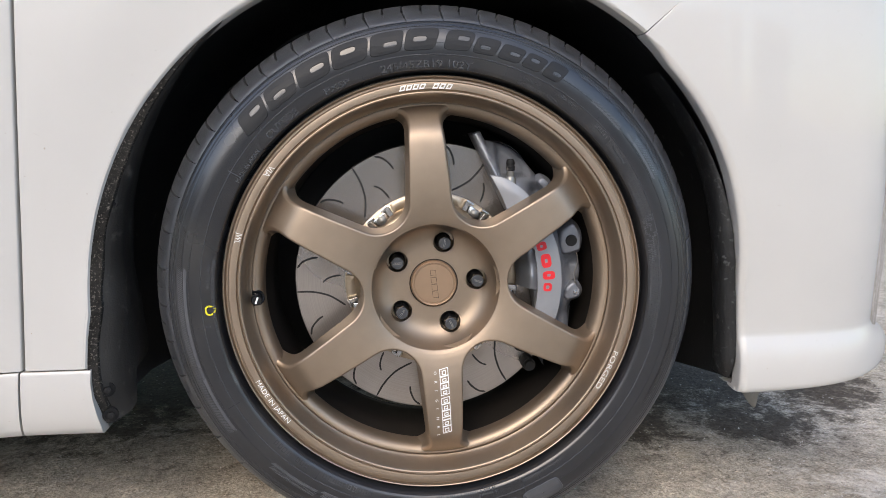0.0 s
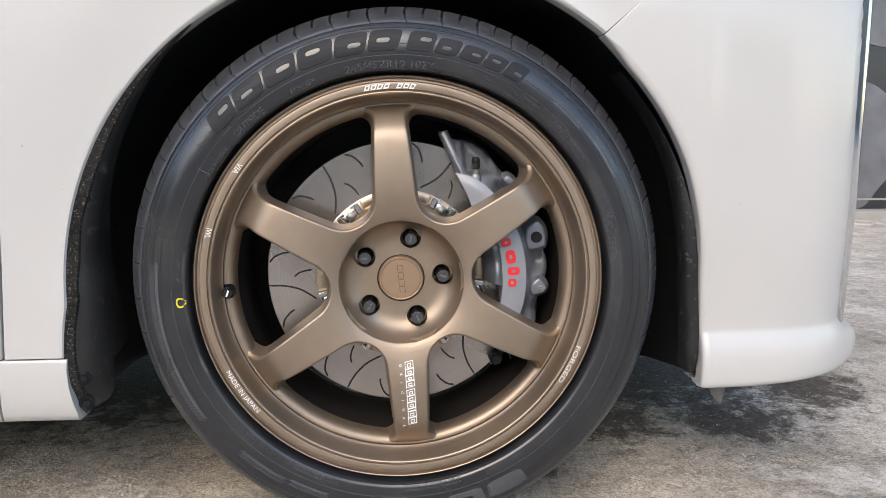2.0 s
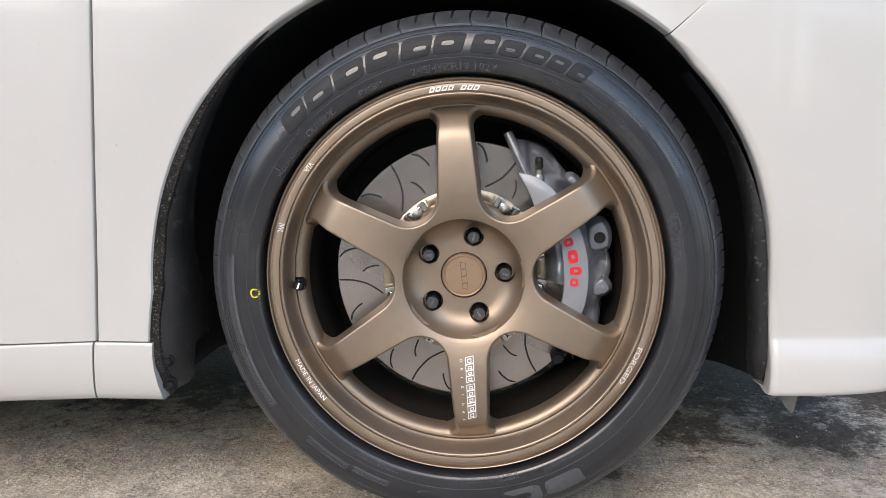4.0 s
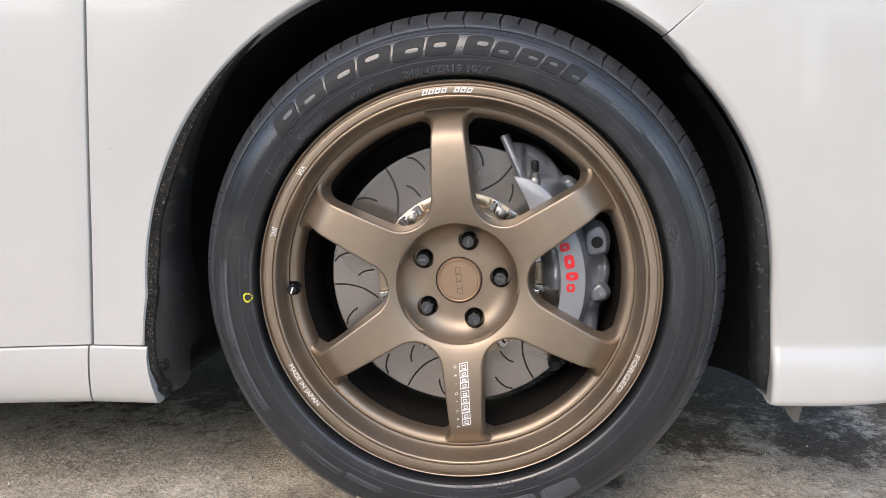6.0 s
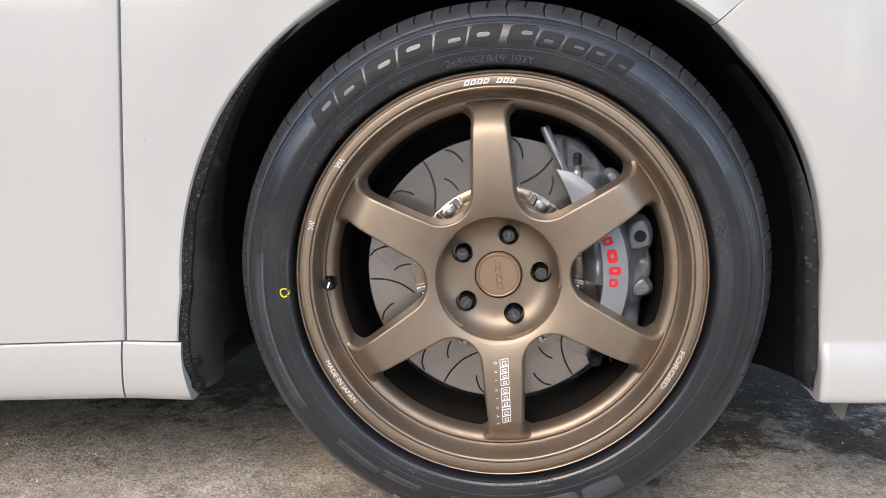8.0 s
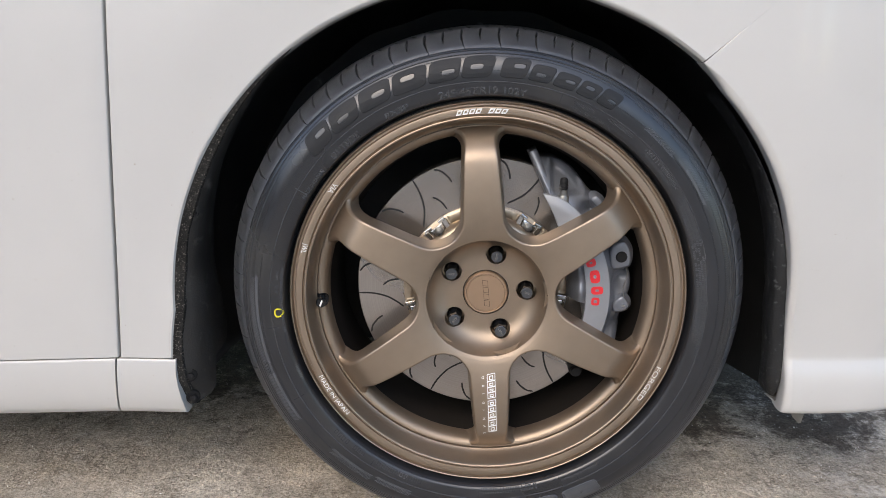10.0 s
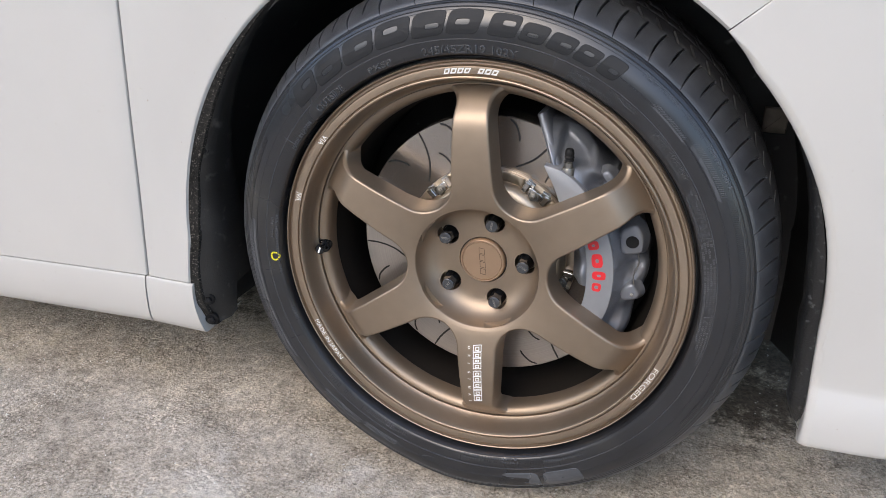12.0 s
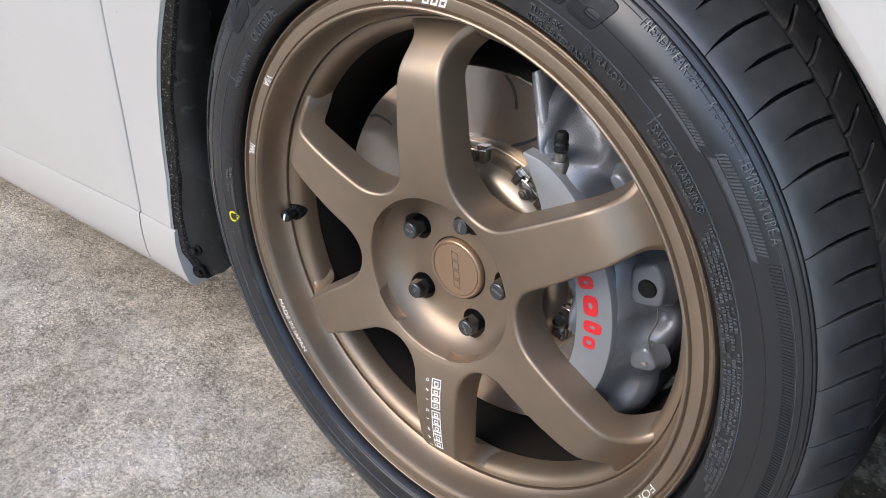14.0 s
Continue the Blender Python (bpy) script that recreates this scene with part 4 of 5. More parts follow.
def block():
    w = 2 * math.pi / BLOCKS
    bm = bmesh.new()
    rows = []
    k = len(SHOULDER)
    for i, (r, d) in enumerate(SHOULDER):
        a, b = SHOULDER[max(i - 1, 0)], SHOULDER[min(i + 1, k - 1)]
        tr, td = b[0] - a[0], b[1] - a[1]
        ln = math.hypot(tr, td)
        nr, nd = td / ln, -tr / ln
        t = i / (k - 1)
        bow = 0.0030 * math.sin(math.pi * min(1, t) * 1.1) / r
        g = (0.00022 + 0.00115 * smoothstep(0.05, 0.38, t)) / r
        m = (0.0002 + 0.00115 * smoothstep(0.27, 0.48, t)) / r if t > 0.26 else 0.0
        cut = -0.0065 if m else 0.0
        row = []
        for x, h in ((-w / 2 + g, -0.0060), (-w / 2 + g, -0.0008), (-w / 2 + g + 0.0006, -0.0001), (-w / 4, 0), (-m - 0.0006, -0.0001 if m else 0), (-m, -0.0008 if m else 0), (-m, cut), (m, cut), (m, -0.0008 if m else 0), (m + 0.0006, -0.0001 if m else 0),
                     (w / 4, 0), (w / 2 - g - 0.0006, -0.0001), (w / 2 - g, -0.0008), (w / 2 - g, -0.0060)):
            if i in (0, k - 1):
                h = min(h, -0.0007)
            row.append(polar(r + nr * h, x + bow, d + nd * h))
        rows.append(row)
    rows.append([polar(0.3380, -w / 2 + w * t / 13, 0.0490) for t in range(14)])
    vs = grid(bm, rows)
    at = {v: (i, j) for i, row in enumerate(vs) for j, v in enumerate(row)}
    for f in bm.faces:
        if sum(at[v][1] for v in f.verts) / 4 in (0.5, 5.5, 6.5, 7.5, 12.5):  # the sides and floor of the slits, their shade painted in
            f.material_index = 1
        elif sum(at[v][0] for v in f.verts) / 4 < 0.40 * k:  # smooth, unworn foot of the block
            f.material_index = 2
    return bm


first = None
for k in range(BLOCKS):
    a = radians(37.5) + 2 * math.pi * k / BLOCKS
    if math.sin(a) < -0.93:
        continue
    m = Matrix.Rotation(-a, 4, "Y")
    if first is None:
        first = part("tread_block", block(), [TREAD, SHADED_GROOVE, RUBBER], tyre, "", m, sharp=40)
    else:
        again(first, m)


def rib(d0, d1, slits, crown=0.3512):
    """One of the ribs round the tread, with slits cut in from its outer edge."""
    bm = bmesh.new()
    n = slits * 12
    rows = []
    for t, h in ((0.0, -0.009), (0.0, -0.0012), (0.06, 0.0), (0.3, 0.0003), (0.5, 0.0005), (0.62, 0.0005), (0.94, 0.0003), (1.0, -0.0012), (1.0, -0.009)):
        d = d0 + (d1 - d0) * t
        row = []
        for i in range(n):
            r = crown + h - 0.0055 * smoothstep(0.095, 0.055, d)
            if i % 12 == 0 and h > -0.005 and t < 0.6:
                r -= 0.005
            row.append(flat(polar(r, 2 * math.pi * (i + (d - d0) * 260) / n, d)))
        rows.append(row)
    grid(bm, rows, True)
    part("tread_rib", bm, TREAD, tyre, sharp=40)


rib(0.0570, 0.0900, 92)
rib(0.0990, 0.1260, 92)
rib(0.1350, 0.1650, 92)
rib(0.1730, 0.2050, 92, 0.3490)

# ---- brake ----
bm = bmesh.new()
lathe(bm, [(0.112, 0.090), (0.112, 0.0805), (0.1125, 0.0800), (0.1785, 0.0800), (0.1795, 0.0808), (0.1795, 0.112), (0.112, 0.112)], 160)
disc = car_part("brake_disc", bm, STEEL, "slotted steel brake disc with a gold centre", at=WHEEL, sharp=35)
SLOTS = (([(0.1790, 125.0), (0.1592, 125.7), (0.1401, 128.3), (0.1279, 132.4), (0.1195, 137.0)], 0.00125, 6),
         ([(0.1772, 114.7), (0.1714, 111.9), (0.1607, 109.6), (0.1526, 108.7)], 0.00125, 12),
         ([(0.1440, 121.4), (0.1377, 119.3), (0.1290, 117.9), (0.1200, 117.2)], 0.00115, 6))
for curve, w0, count in SLOTS:
    bm = bmesh.new()
    pts = [Vector(polar(r, radians(a), 0)) for r, a in curve]
    pts = [2 * pts[0] - pts[1]] + pts + [2 * pts[-1] - pts[-2]]
    line = []
    last = len(curve) - 1
    for i in range(1, last + 1):
        p = pts[i - 1:i + 3]
        for j in range(7):
            t = j / (6 if i == last else 7)
            line.append(0.5 * (2 * p[1] + (p[2] - p[0]) * t + (2 * p[0] - 5 * p[1] + 4 * p[2] - p[3]) * t * t + (3 * p[1] - p[0] - 3 * p[2] + p[3]) * t ** 3))
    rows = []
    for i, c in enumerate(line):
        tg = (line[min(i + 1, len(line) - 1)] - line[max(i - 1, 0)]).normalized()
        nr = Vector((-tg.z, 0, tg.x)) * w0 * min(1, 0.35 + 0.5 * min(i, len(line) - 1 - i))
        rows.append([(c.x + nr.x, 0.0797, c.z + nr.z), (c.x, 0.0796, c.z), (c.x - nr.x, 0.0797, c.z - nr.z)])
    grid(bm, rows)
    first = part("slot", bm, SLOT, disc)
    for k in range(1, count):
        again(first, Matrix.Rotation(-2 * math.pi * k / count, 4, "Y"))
bm = bmesh.new()
lathe(bm, [(0.1145, 0.086), (0.1145, 0.0745), (0.1135, 0.0738), (0.1060, 0.0735), (0.1030, 0.0728), (0.1010, 0.0690), (0.0960, 0.0610), (0.0900, 0.0570), (0.078, 0.0560), (0.060, 0.0570)], 120)
hat = part("disc_hat", bm, GOLD, disc, "gold anodised disc hat")


def disc_round(bm, r0, rad, d0, d1, n, bevel):
    prism(bm, [(r0 + rad * math.cos(t), rad * math.sin(t)) for t in np.linspace(0, 2 * math.pi, n, endpoint=False)], d0, d1, bevel)


bob = None
BOBBINS = 10
for k in range(BOBBINS):
    m = Matrix.Rotation(-radians(93.6 + 36 * k), 4, "Y")
    if bob is None:
        bob = []
        shapes = [("disc_bobbin", [(0.0970, -0.0085), (0.1075, -0.0105), (0.1090, -0.0080), (0.1090, 0.0080), (0.1075, 0.0105), (0.0970, 0.0085), (0.0955, 0.0060), (0.0955, -0.0060)], 0.0655, 0.0745)]
        for sg in (1, -1):  # folded end tabs of the clip
            shapes.append(("clip_tab", [(0.0995, sg * 0.0105), (0.1105, sg * 0.0115), (0.1110, sg * 0.0185), (0.0990, sg * 0.0170)], 0.0640, 0.0740))
            shapes.append(("clip_ear", [(0.1090, sg * 0.0060), (0.1135, sg * 0.0060), (0.1140, sg * 0.0170), (0.1095, sg * 0.0165)], 0.0680, 0.0760))
            shapes.append(("clip_foot", [(0.0945, sg * 0.0110), (0.0985, sg * 0.0110), (0.0980, sg * 0.0165), (0.0945, sg * 0.0155)], 0.0665, 0.0740))
        for name, outline, d0, d1 in shapes:
            bm = bmesh.new()
            prism(bm, outline, d0, d1, 0.0008)
            bob.append(part(name, bm, ZINC, disc, "bright zinc bobbin clip" if name == "disc_bobbin" else "", m, sharp=30))
        for name, rad, d0, d1, n_side in (("washer", 0.0066, 0.0640, 0.0660, 24), ("bolt_head", 0.0050, 0.0598, 0.0645, 6), ("bolt_end", 0.0030, 0.0582, 0.0600, 14)):
            bm = bmesh.new()
            disc_round(bm, 0.1022, rad, d0, d1, n_side, 0.0005)
            bob.append(part(name, bm, DULL, disc, "", m, sharp=30))
    else:
        for piece in bob:
            again(piece, m)
# raised lands with pockets on the gold hat between the bobbins
land = None
for k in range(BOBBINS):
    m = Matrix.Rotation(-radians(93.6 + 18 + 36 * k), 4, "Y")
    if land is None:
        bm = bmesh.new()
        a0 = radians(7.5)
        ring_pts = [(0.1135, t) for t in np.linspace(-a0, a0, 9)] + [(0.1010, t) for t in np.linspace(a0, -a0, 9)]
        prism(bm, [(r * math.cos(t), r * math.sin(t)) for r, t in ring_pts], 0.0700, 0.0745, 0.0008)
        land = part("hat_land", bm, GOLD, disc, "gold raised land of the disc hat", m, sharp=30)
    else:
        again(land, m)


def arc_plate(inner_pts, outer_pts, n=40):
    """Outline between two (degrees, radius) curves."""
    def curve(tab):
        lo, hi = tab[0][0], tab[-1][0]
        return [(interp(lo + (hi - lo) * i / n, tab), radians(lo + (hi - lo) * i / n)) for i in range(n + 1)]
    a, b = curve(inner_pts), curve(outer_pts)
    return [(r * math.cos(t), r * math.sin(t)) for r, t in a] + [(r * math.cos(t), r * math.sin(t)) for r, t in b[::-1]]


BUMPS = (  # x, z, spread, depth (minus: towards the viewer)
    (0.088, 0.165, 0.010, 0.006), (0.112, 0.150, 0.012, 0.005), (0.134, 0.112, 0.012, 0.013), (0.150, 0.095, 0.012, -0.004),
    (0.166, 0.075, 0.010, 0.012), (0.186, 0.016, 0.011, 0.018), (0.168, 0.020, 0.006, -0.004),
    (0.180, -0.050, 0.014, 0.012), (0.172, -0.078, 0.010, -0.004), (0.122, 0.040, 0.010, -0.006), (0.122, 0.005, 0.011, -0.008), (0.124, -0.034, 0.010, -0.007), (0.150, 0.060, 0.010, 0.006))


def cut_r(a, p, q):
    """Where the ray at angle a meets the line through p and q."""
    (x0, z0), (x1, z1) = p, q
    c, s = math.cos(a), math.sin(a)
    return (x0 * (z1 - z0) - z0 * (x1 - x0)) / (c * (z1 - z0) - s * (x1 - x0))


def boss(bm, outline, d0, d1, grow):
    """A cast lump: rounded outline, soft shoulder and a foot that spreads by grow."""
    out = smooth_loop([(x, z, 0) for x, z in outline], 5)
    cx, cz = sum(p[0] for p in out) / len(out), sum(p[1] for p in out) / len(out)
    rows = []
    for d, g in ((d0, -0.0040), (d0 + 0.0006, -0.0018), (d0 + 0.0020, -0.0004), (d0 + 0.0045, 0.0002), (d0 + (d1 - d0) * 0.6, grow * 0.35), (d1, grow)):
        rows.append([(x + (x - cx) / math.hypot(x - cx, z - cz) * g, d, z + (z - cz) / math.hypot(x - cx, z - cz) * g) for x, z, _ in out])
    vs = grid(bm, rows, True)
    bm.faces.new(vs[0])


def caliper():
    """Fixed six-piston caliper over the disc."""
    bm = bmesh.new()
    rows = []
    lo, hi, n, m = -39.0, 74.0, 150, 44
    top = ((0.0537, 0.1877), (0.0963, 0.0931))
    mir = []
    for x, z in top:
        a = 2 * radians(17.5) - math.atan2(z, x)
        r = math.hypot(x, z)
        mir.append((r * math.cos(a), r * math.sin(a)))
    for i in range(n + 1):
        a = radians(lo + (hi - lo) * i / n)
        deg = math.degrees(a)
        inner = 0.112
        if deg > 40:
            inner = max(inner, cut_r(a, *top))
        if deg < -5:
            inner = max(inner, cut_r(a, *mir))
        outer = 0.1985 - 0.004 * math.cos((deg - 17) / 28 * 2 * math.pi) - 0.002 * smoothstep(62, 74, deg) - 0.008 * smoothstep(-28, -39, deg)
        outer = max(outer, inner + 0.004)
        row = [polar(inner + 0.002, a, 0.085)]
        for j in range(m + 1):
            t = j / m
            r = inner + (outer - inner) * t
            x, z = r * math.cos(a), r * math.sin(a)
            d = 0.0385 + 0.016 * smoothstep(0.162, 0.178, r) * smoothstep(56, 38, deg) + 0.006 * smoothstep(0.17, 0.195, r) + 0.020 * smoothstep(0.128, 0.114, r)
            d += 0.020 * smoothstep(0.150, 0.195, r) * smoothstep(44, 60, deg)
            d += 0.012 * smoothstep(0.1345, 0.1395, z) * smoothstep(0.080, 0.088, x) * smoothstep(0.128, 0.118, x)
            for bx, bz, s, h in BUMPS:
                d += h * math.exp(-((x - bx) ** 2 + (z - bz) ** 2) / (s * s))
            e = min(r - inner, outer - r)
            d += 0.012 * (1 - math.sqrt(max(0, 1 - (1 - min(1, e / 0.006)) ** 2))) + 0.010 * smoothstep(0.012, 0, outer - r)
            row.append((x, d, z))
        row += [polar(outer + 0.0005, a, 0.082), polar(outer, a, 0.135)]
        rows.append(row)
    vs = grid(bm, rows)
    bm.faces.new(vs[0])
    bm.faces.new(vs[-1])
    cal = car_part("brake_caliper", bm, CALIPER, "grey painted brake caliper with red marks", at=WHEEL, sharp=60)
    plate_bm = bmesh.new()
    out = arc_plate([(-26, 0.146), (-17, 0.136), (3, 0.134), (19, 0.1355), (46, 0.1325), (58, 0.1475), (62.5, 0.1545)], [(-26, 0.156), (-20, 0.1645), (-13, 0.1655), (43, 0.1650), (50, 0.1645), (56, 0.1622), (62.5, 0.1560)], 60)
    prism(plate_bm, out, 0.0310, 0.044, 0.0007)
    part("face_plate", plate_bm, PLATE, cal, "flat grey face of the caliper", sharp=40)
    # red marks along the face
    for (x, z), w, h, ring in (((0.1375, 0.0475), 0.011, 0.013, 0), ((0.1440, 0.0285), 0.018, 0.013, 0), ((0.1480, 0.0095), 0.011, 0.016, 0), ((0.1465, -0.0060), 0.011, 0.011, 1)):
        b2 = bmesh.new()
        a = math.atan2(z, x) * 0.9
        tab = [((math.copysign(abs(math.cos(t)) ** 0.6, math.cos(t))) * h / 2, (math.copysign(abs(math.sin(t)) ** 0.6, math.sin(t))) * w / 2) for t in np.linspace(0, 2 * math.pi, 28, endpoint=False)]
        hole = 0.42 if ring else 0.30
        rows = [[(q * s, d, v * s) for q, v in tab] for s, d in ((1.0, 0.0310), (1.0, 0.0304), (hole, 0.0304), (hole, 0.0310))]
        grid(b2, rows, True)
        part("red_mark", b2, RED, cal, "", Matrix.Translation((x, 0, z)) @ Matrix.Rotation(-a, 4, "Y"))
    for x, z, s in ((0.1808, 0.0520, 0.0078), (0.130, -0.118, 0.007)):
        b2 = bmesh.new()
        lathe(b2, [(s * 1.3, 0.085), (s * 1.3, 0.0540), (s * 1.22, 0.0525), (s * 1.02, 0.0522), (s, 0.0480), (s * 0.90, 0.0465), (0.0001, 0.0468)], 28)
        part("bridge_bolt", b2, BLACK, cal, "", Matrix.Translation((x, -0.001 if z > 0 else 0.006, z)), sharp=35)
    # raised end rib and bolt ears
    b2 = bmesh.new()
    rows = []
    for i in range(17):
        t = i / 16
        x, z = 0.0525 + 0.0440 * t, 0.1885 - 0.0960 * t
        front = interp(t, [(0, 0.062), (0.25, 0.0535), (0.5, 0.045), (0.75, 0.0385), (1, 0.0350)])
        rows.append([(x + 0.909 * o, front + h, z + 0.416 * o) for o, h in ((-0.0005, 0.040), (-0.0005, 0.006), (0.0006, 0.0022), (0.0030, 0.0), (0.0070, 0.0004), (0.0098, 0.0030), (0.0115, 0.0085), (0.0125, 0.040))])
    vs = grid(b2, rows)
    b2.faces.new(vs[0])
    b2.faces.new(vs[-1])
    part("end_rib", b2, CALIPER, cal, sharp=60)
    for out, d, base, grow in (([(0.166, 0.060), (0.172, 0.069), (0.184, 0.073), (0.1925, 0.060), (0.1935, 0.043), (0.189, 0.038), (0.170, 0.036)], 0.0470, 0.064, 0.006),
                               ([(0.175, -0.014), (0.186, -0.004), (0.194, -0.012), (0.1965, -0.019), (0.191, -0.025), (0.177, -0.027)], 0.0500, 0.066, 0.006),
                               ([(0.136, 0.128), (0.150, 0.114), (0.157, 0.119), (0.144, 0.134)], 0.0500, 0.064, 0.005)):
        b2 = bmesh.new()
        boss(b2, out, d, base, grow)
        part("ear", b2, CALIPER, cal, sharp=80)
    b2 = bmesh.new()
    rows = []
    for i in range(14):
        z = 0.036 - 0.042 * i / 13
        rows.append([(0.1830 + 0.0022 * math.sin(i * 0.5) + 0.0007 * math.cos(t), 0.052 + 0.0007 * math.sin(t), z) for t in np.linspace(0, 2 * math.pi, 8, endpoint=False)])
    grid(b2, rows, True)
    part("spring_wire", b2, DULL, cal, "thin bright pad spring wire", Matrix.Translation((0.006, 0.0, 0.0)))
    # bleed nipple with its rubber cap
    b2 = bmesh.new()
    rows = []
    for r, h in ((0.0075, -0.010), (0.0075, -0.002), (0.0066, 0.0), (0.0048, 0.0), (0.0048, 0.006), (0.0036, 0.0065), (0.0036, 0.008)):
        rows.append([(0.098 + r * math.cos(t), 0.0420 + r * math.sin(t), 0.136 + h) for t in np.linspace(0, 2 * math.pi, 20, endpoint=False)])
    grid(b2, rows, True)
    nip = part("bleed_nipple", b2, DULL, cal, "zinc bleed nipple with a black rubber cap")
    b2 = bmesh.new()
    rows = []
    for r, h in ((0.0054, 0.0075), (0.0060, 0.0085), (0.0054, 0.0105), (0.0060, 0.0125), (0.0050, 0.0145), (0.0056, 0.0165), (0.0050, 0.0205), (0.0036, 0.0225), (0.0001, 0.0228)):
        rows.append([(0.098 + r * math.cos(t), 0.0420 + r * math.sin(t), 0.136 + h) for t in np.linspace(0, 2 * math.pi, 20, endpoint=False)])
    grid(b2, rows, True)
    part("rubber_cap", b2, BLACK, nip)
    # small red-tipped pin
    b2 = bmesh.new()
    lathe(b2, [(0.0040, 0.080), (0.0040, 0.064), (0.0024, 0.0632), (0.0022, 0.0600), (0.0001, 0.0596)], 16)
    part("retaining_pin", b2, ZINC, cal, "small steel retaining pin", Matrix.Translation((0.1880, -0.0125, -0.0170)))
    return cal


cal = caliper()


def strut():
    """Red suspension spring leg deep inside the wheel well."""
    bm = bmesh.new()
    a, b = Vector((-0.285, 1.135, 0.385)), Vector((-0.200, 1.125, 0.500))
    ax = (b - a).normalized()
    e1 = ax.cross(Vector((0, 1, 0))).normalized()
    e2 = ax.cross(e1)
    rows = []
    for t, r in ((0, 0.0001), (0, 0.013), (0.03, 0.015), (0.3, 0.015), (0.33, 0.018), (0.40, 0.018), (0.43, 0.015), (0.97, 0.015), (1, 0.013), (1, 0.0001)):
        c = a + (b - a) * t
        rows.append([c + e1 * (r * math.cos(q)) + e2 * (r * math.sin(q)) for q in np.linspace(0, 2 * math.pi, 20, endpoint=False)])
    grid(bm, rows, True)
    car_part("suspension_strut", bm, RED, "red painted suspension strut in the wheel well", sharp=40)


strut()


def liner_tab():
    """Small square tab deep in the wheel well."""
    bm = bmesh.new()
    prism(bm, smooth_loop([(-0.0155, -0.013), (-0.0125, -0.0165), (0.0125, -0.0165), (0.0155, -0.013), (0.0155, 0.013), (0.0125, 0.0165), (-0.0125, 0.0165), (-0.0155, 0.013)], 3), 0.0, 0.012, 0.001)
    car_part("liner_tab", bm, GUARD, "small square grey tab", at=Vector((0.334, 1.207, 0.491)), sharp=40)


liner_tab()

# ---- lettering and marks ----
def letters(body, size, bevel=0.0):
    """Text as (points, faces), its left end at 0 and its foot at 0; a bevel gives the points a height."""
    cu = bpy.data.curves.new("text", "FONT")
    cu.body, cu.size, cu.resolution_u = body, size, 3
    cu.bevel_depth, cu.bevel_resolution = bevel, 0
    ob = new("text", cu)
    me = bpy.data.meshes.new_from_object(ob.evaluated_get(bpy.context.evaluated_depsgraph_get()))
    vs, fs = [tuple(v.co)[:3 if bevel else 2] for v in me.vertices], [tuple(p.vertices) for p in me.polygons]
    bpy.data.objects.remove(ob)
    bpy.data.meshes.remove(me)
    return vs, fs


def raised(bm, vs, fs, place, lift, foot=0.0002):
    """Text or bars laid on a curved surface: place(x, y) gives a point and the way outwards is -y."""
    top = [bm.verts.new(place(x, y, lift)) for x, y in vs]
    low = [bm.verts.new(place(x, y, -foot)) for x, y in vs]
    count = {}
    for f in fs:
        bm.faces.new([top[i] for i in f])
        for a, b in zip(f, f[1:] + f[:1]):
            count[(a, b)] = True
    for a, b in list(count):
        if (b, a) not in count:
            bm.faces.new((top[a], top[b], low[b], low[a]))


def round_at(a_deg, r0, surf, inward=False):
    """Bends x to an angle from a_deg and y to a radius from r0; inward: read from the middle."""
    def place(x, y, lift):
        r = r0 - y if inward else r0 + y
        a = radians(a_deg) + (x / r0 if inward else -x / r0)
        px, d, pz = polar(r, a, surf(r) - lift)
        return (px, d, pz)
    return place


def rim_d(r):
    return interp(r, sorted(RIM[4:20]))


def curved_text(name, body, a0, a1, r0, h, surf, mat, parent, label="", inward=False, lift=0.0006):
    vs, fs = letters(body, 1.0)
    wide = max(v[0] for v in vs)
    tall = max(v[1] for v in vs)
    length = abs(radians(a1 - a0)) * r0
    vs = [(x / wide * length, y / tall * h) for x, y in vs]
    bm = bmesh.new()
    raised(bm, vs, fs, round_at(a0, r0, surf, inward), lift)
    return part(name, bm, mat, parent, label, smooth=False)


def bars(bm, shapes, place, lift, split=6):
    """Plain slanted bars (x0, x1, y0, y1, slant), finely split along x so that they bend."""
    for x0, x1, y0, y1, sl in shapes:
        vs, fs = [], []
        for j in (0, 1):
            for i in range(split + 1):
                vs.append((x0 + (x1 - x0) * i / split + sl * j, y1 if j else y0))
        for i in range(split):
            fs.append((i, i + 1, split + 2 + i, split + 1 + i))
        raised(bm, vs, fs, place, lift)


def outline_bar(bm, x0, x1, y0, y1, sl, w, place, lift):
    """A hollow slanted box of line width w."""
    def q(x, y):
        return (x + sl * (y - y0) / (y1 - y0), y)
    vs = [q(x0, y0), q(x1, y0), q(x1, y1), q(x0, y1), q(x0 + w, y0 + w), q(x1 - w, y0 + w), q(x1 - w, y1 - w), q(x0 + w, y1 - w)]
    raised(bm, vs, [(0, 1, 5, 4), (1, 2, 6, 5), (2, 3, 7, 6), (3, 0, 4, 7)], place, lift)


# wheel: plain white maker's bars, then the words
def brand_bars(n, a0, a1, r0, h, gap, slant):
    length = radians(a0 - a1) * r0
    w = length / n
    return [(i * w, (i + 1) * w - gap, 0, h, slant) for i in range(n)]


for i, b in enumerate(brand_bars(8, 100.4, 85.2, 0.2370, 0.0062, 0.0016, 0.0030)):
    if i != 4:
        bm = bmesh.new()
        outline_bar(bm, *b, 0.0017, round_at(100.4, 0.2428, rim_d), 0.0003)
        part("maker_mark", bm, WHITE, wheel, "white printed maker's mark", smooth=False)
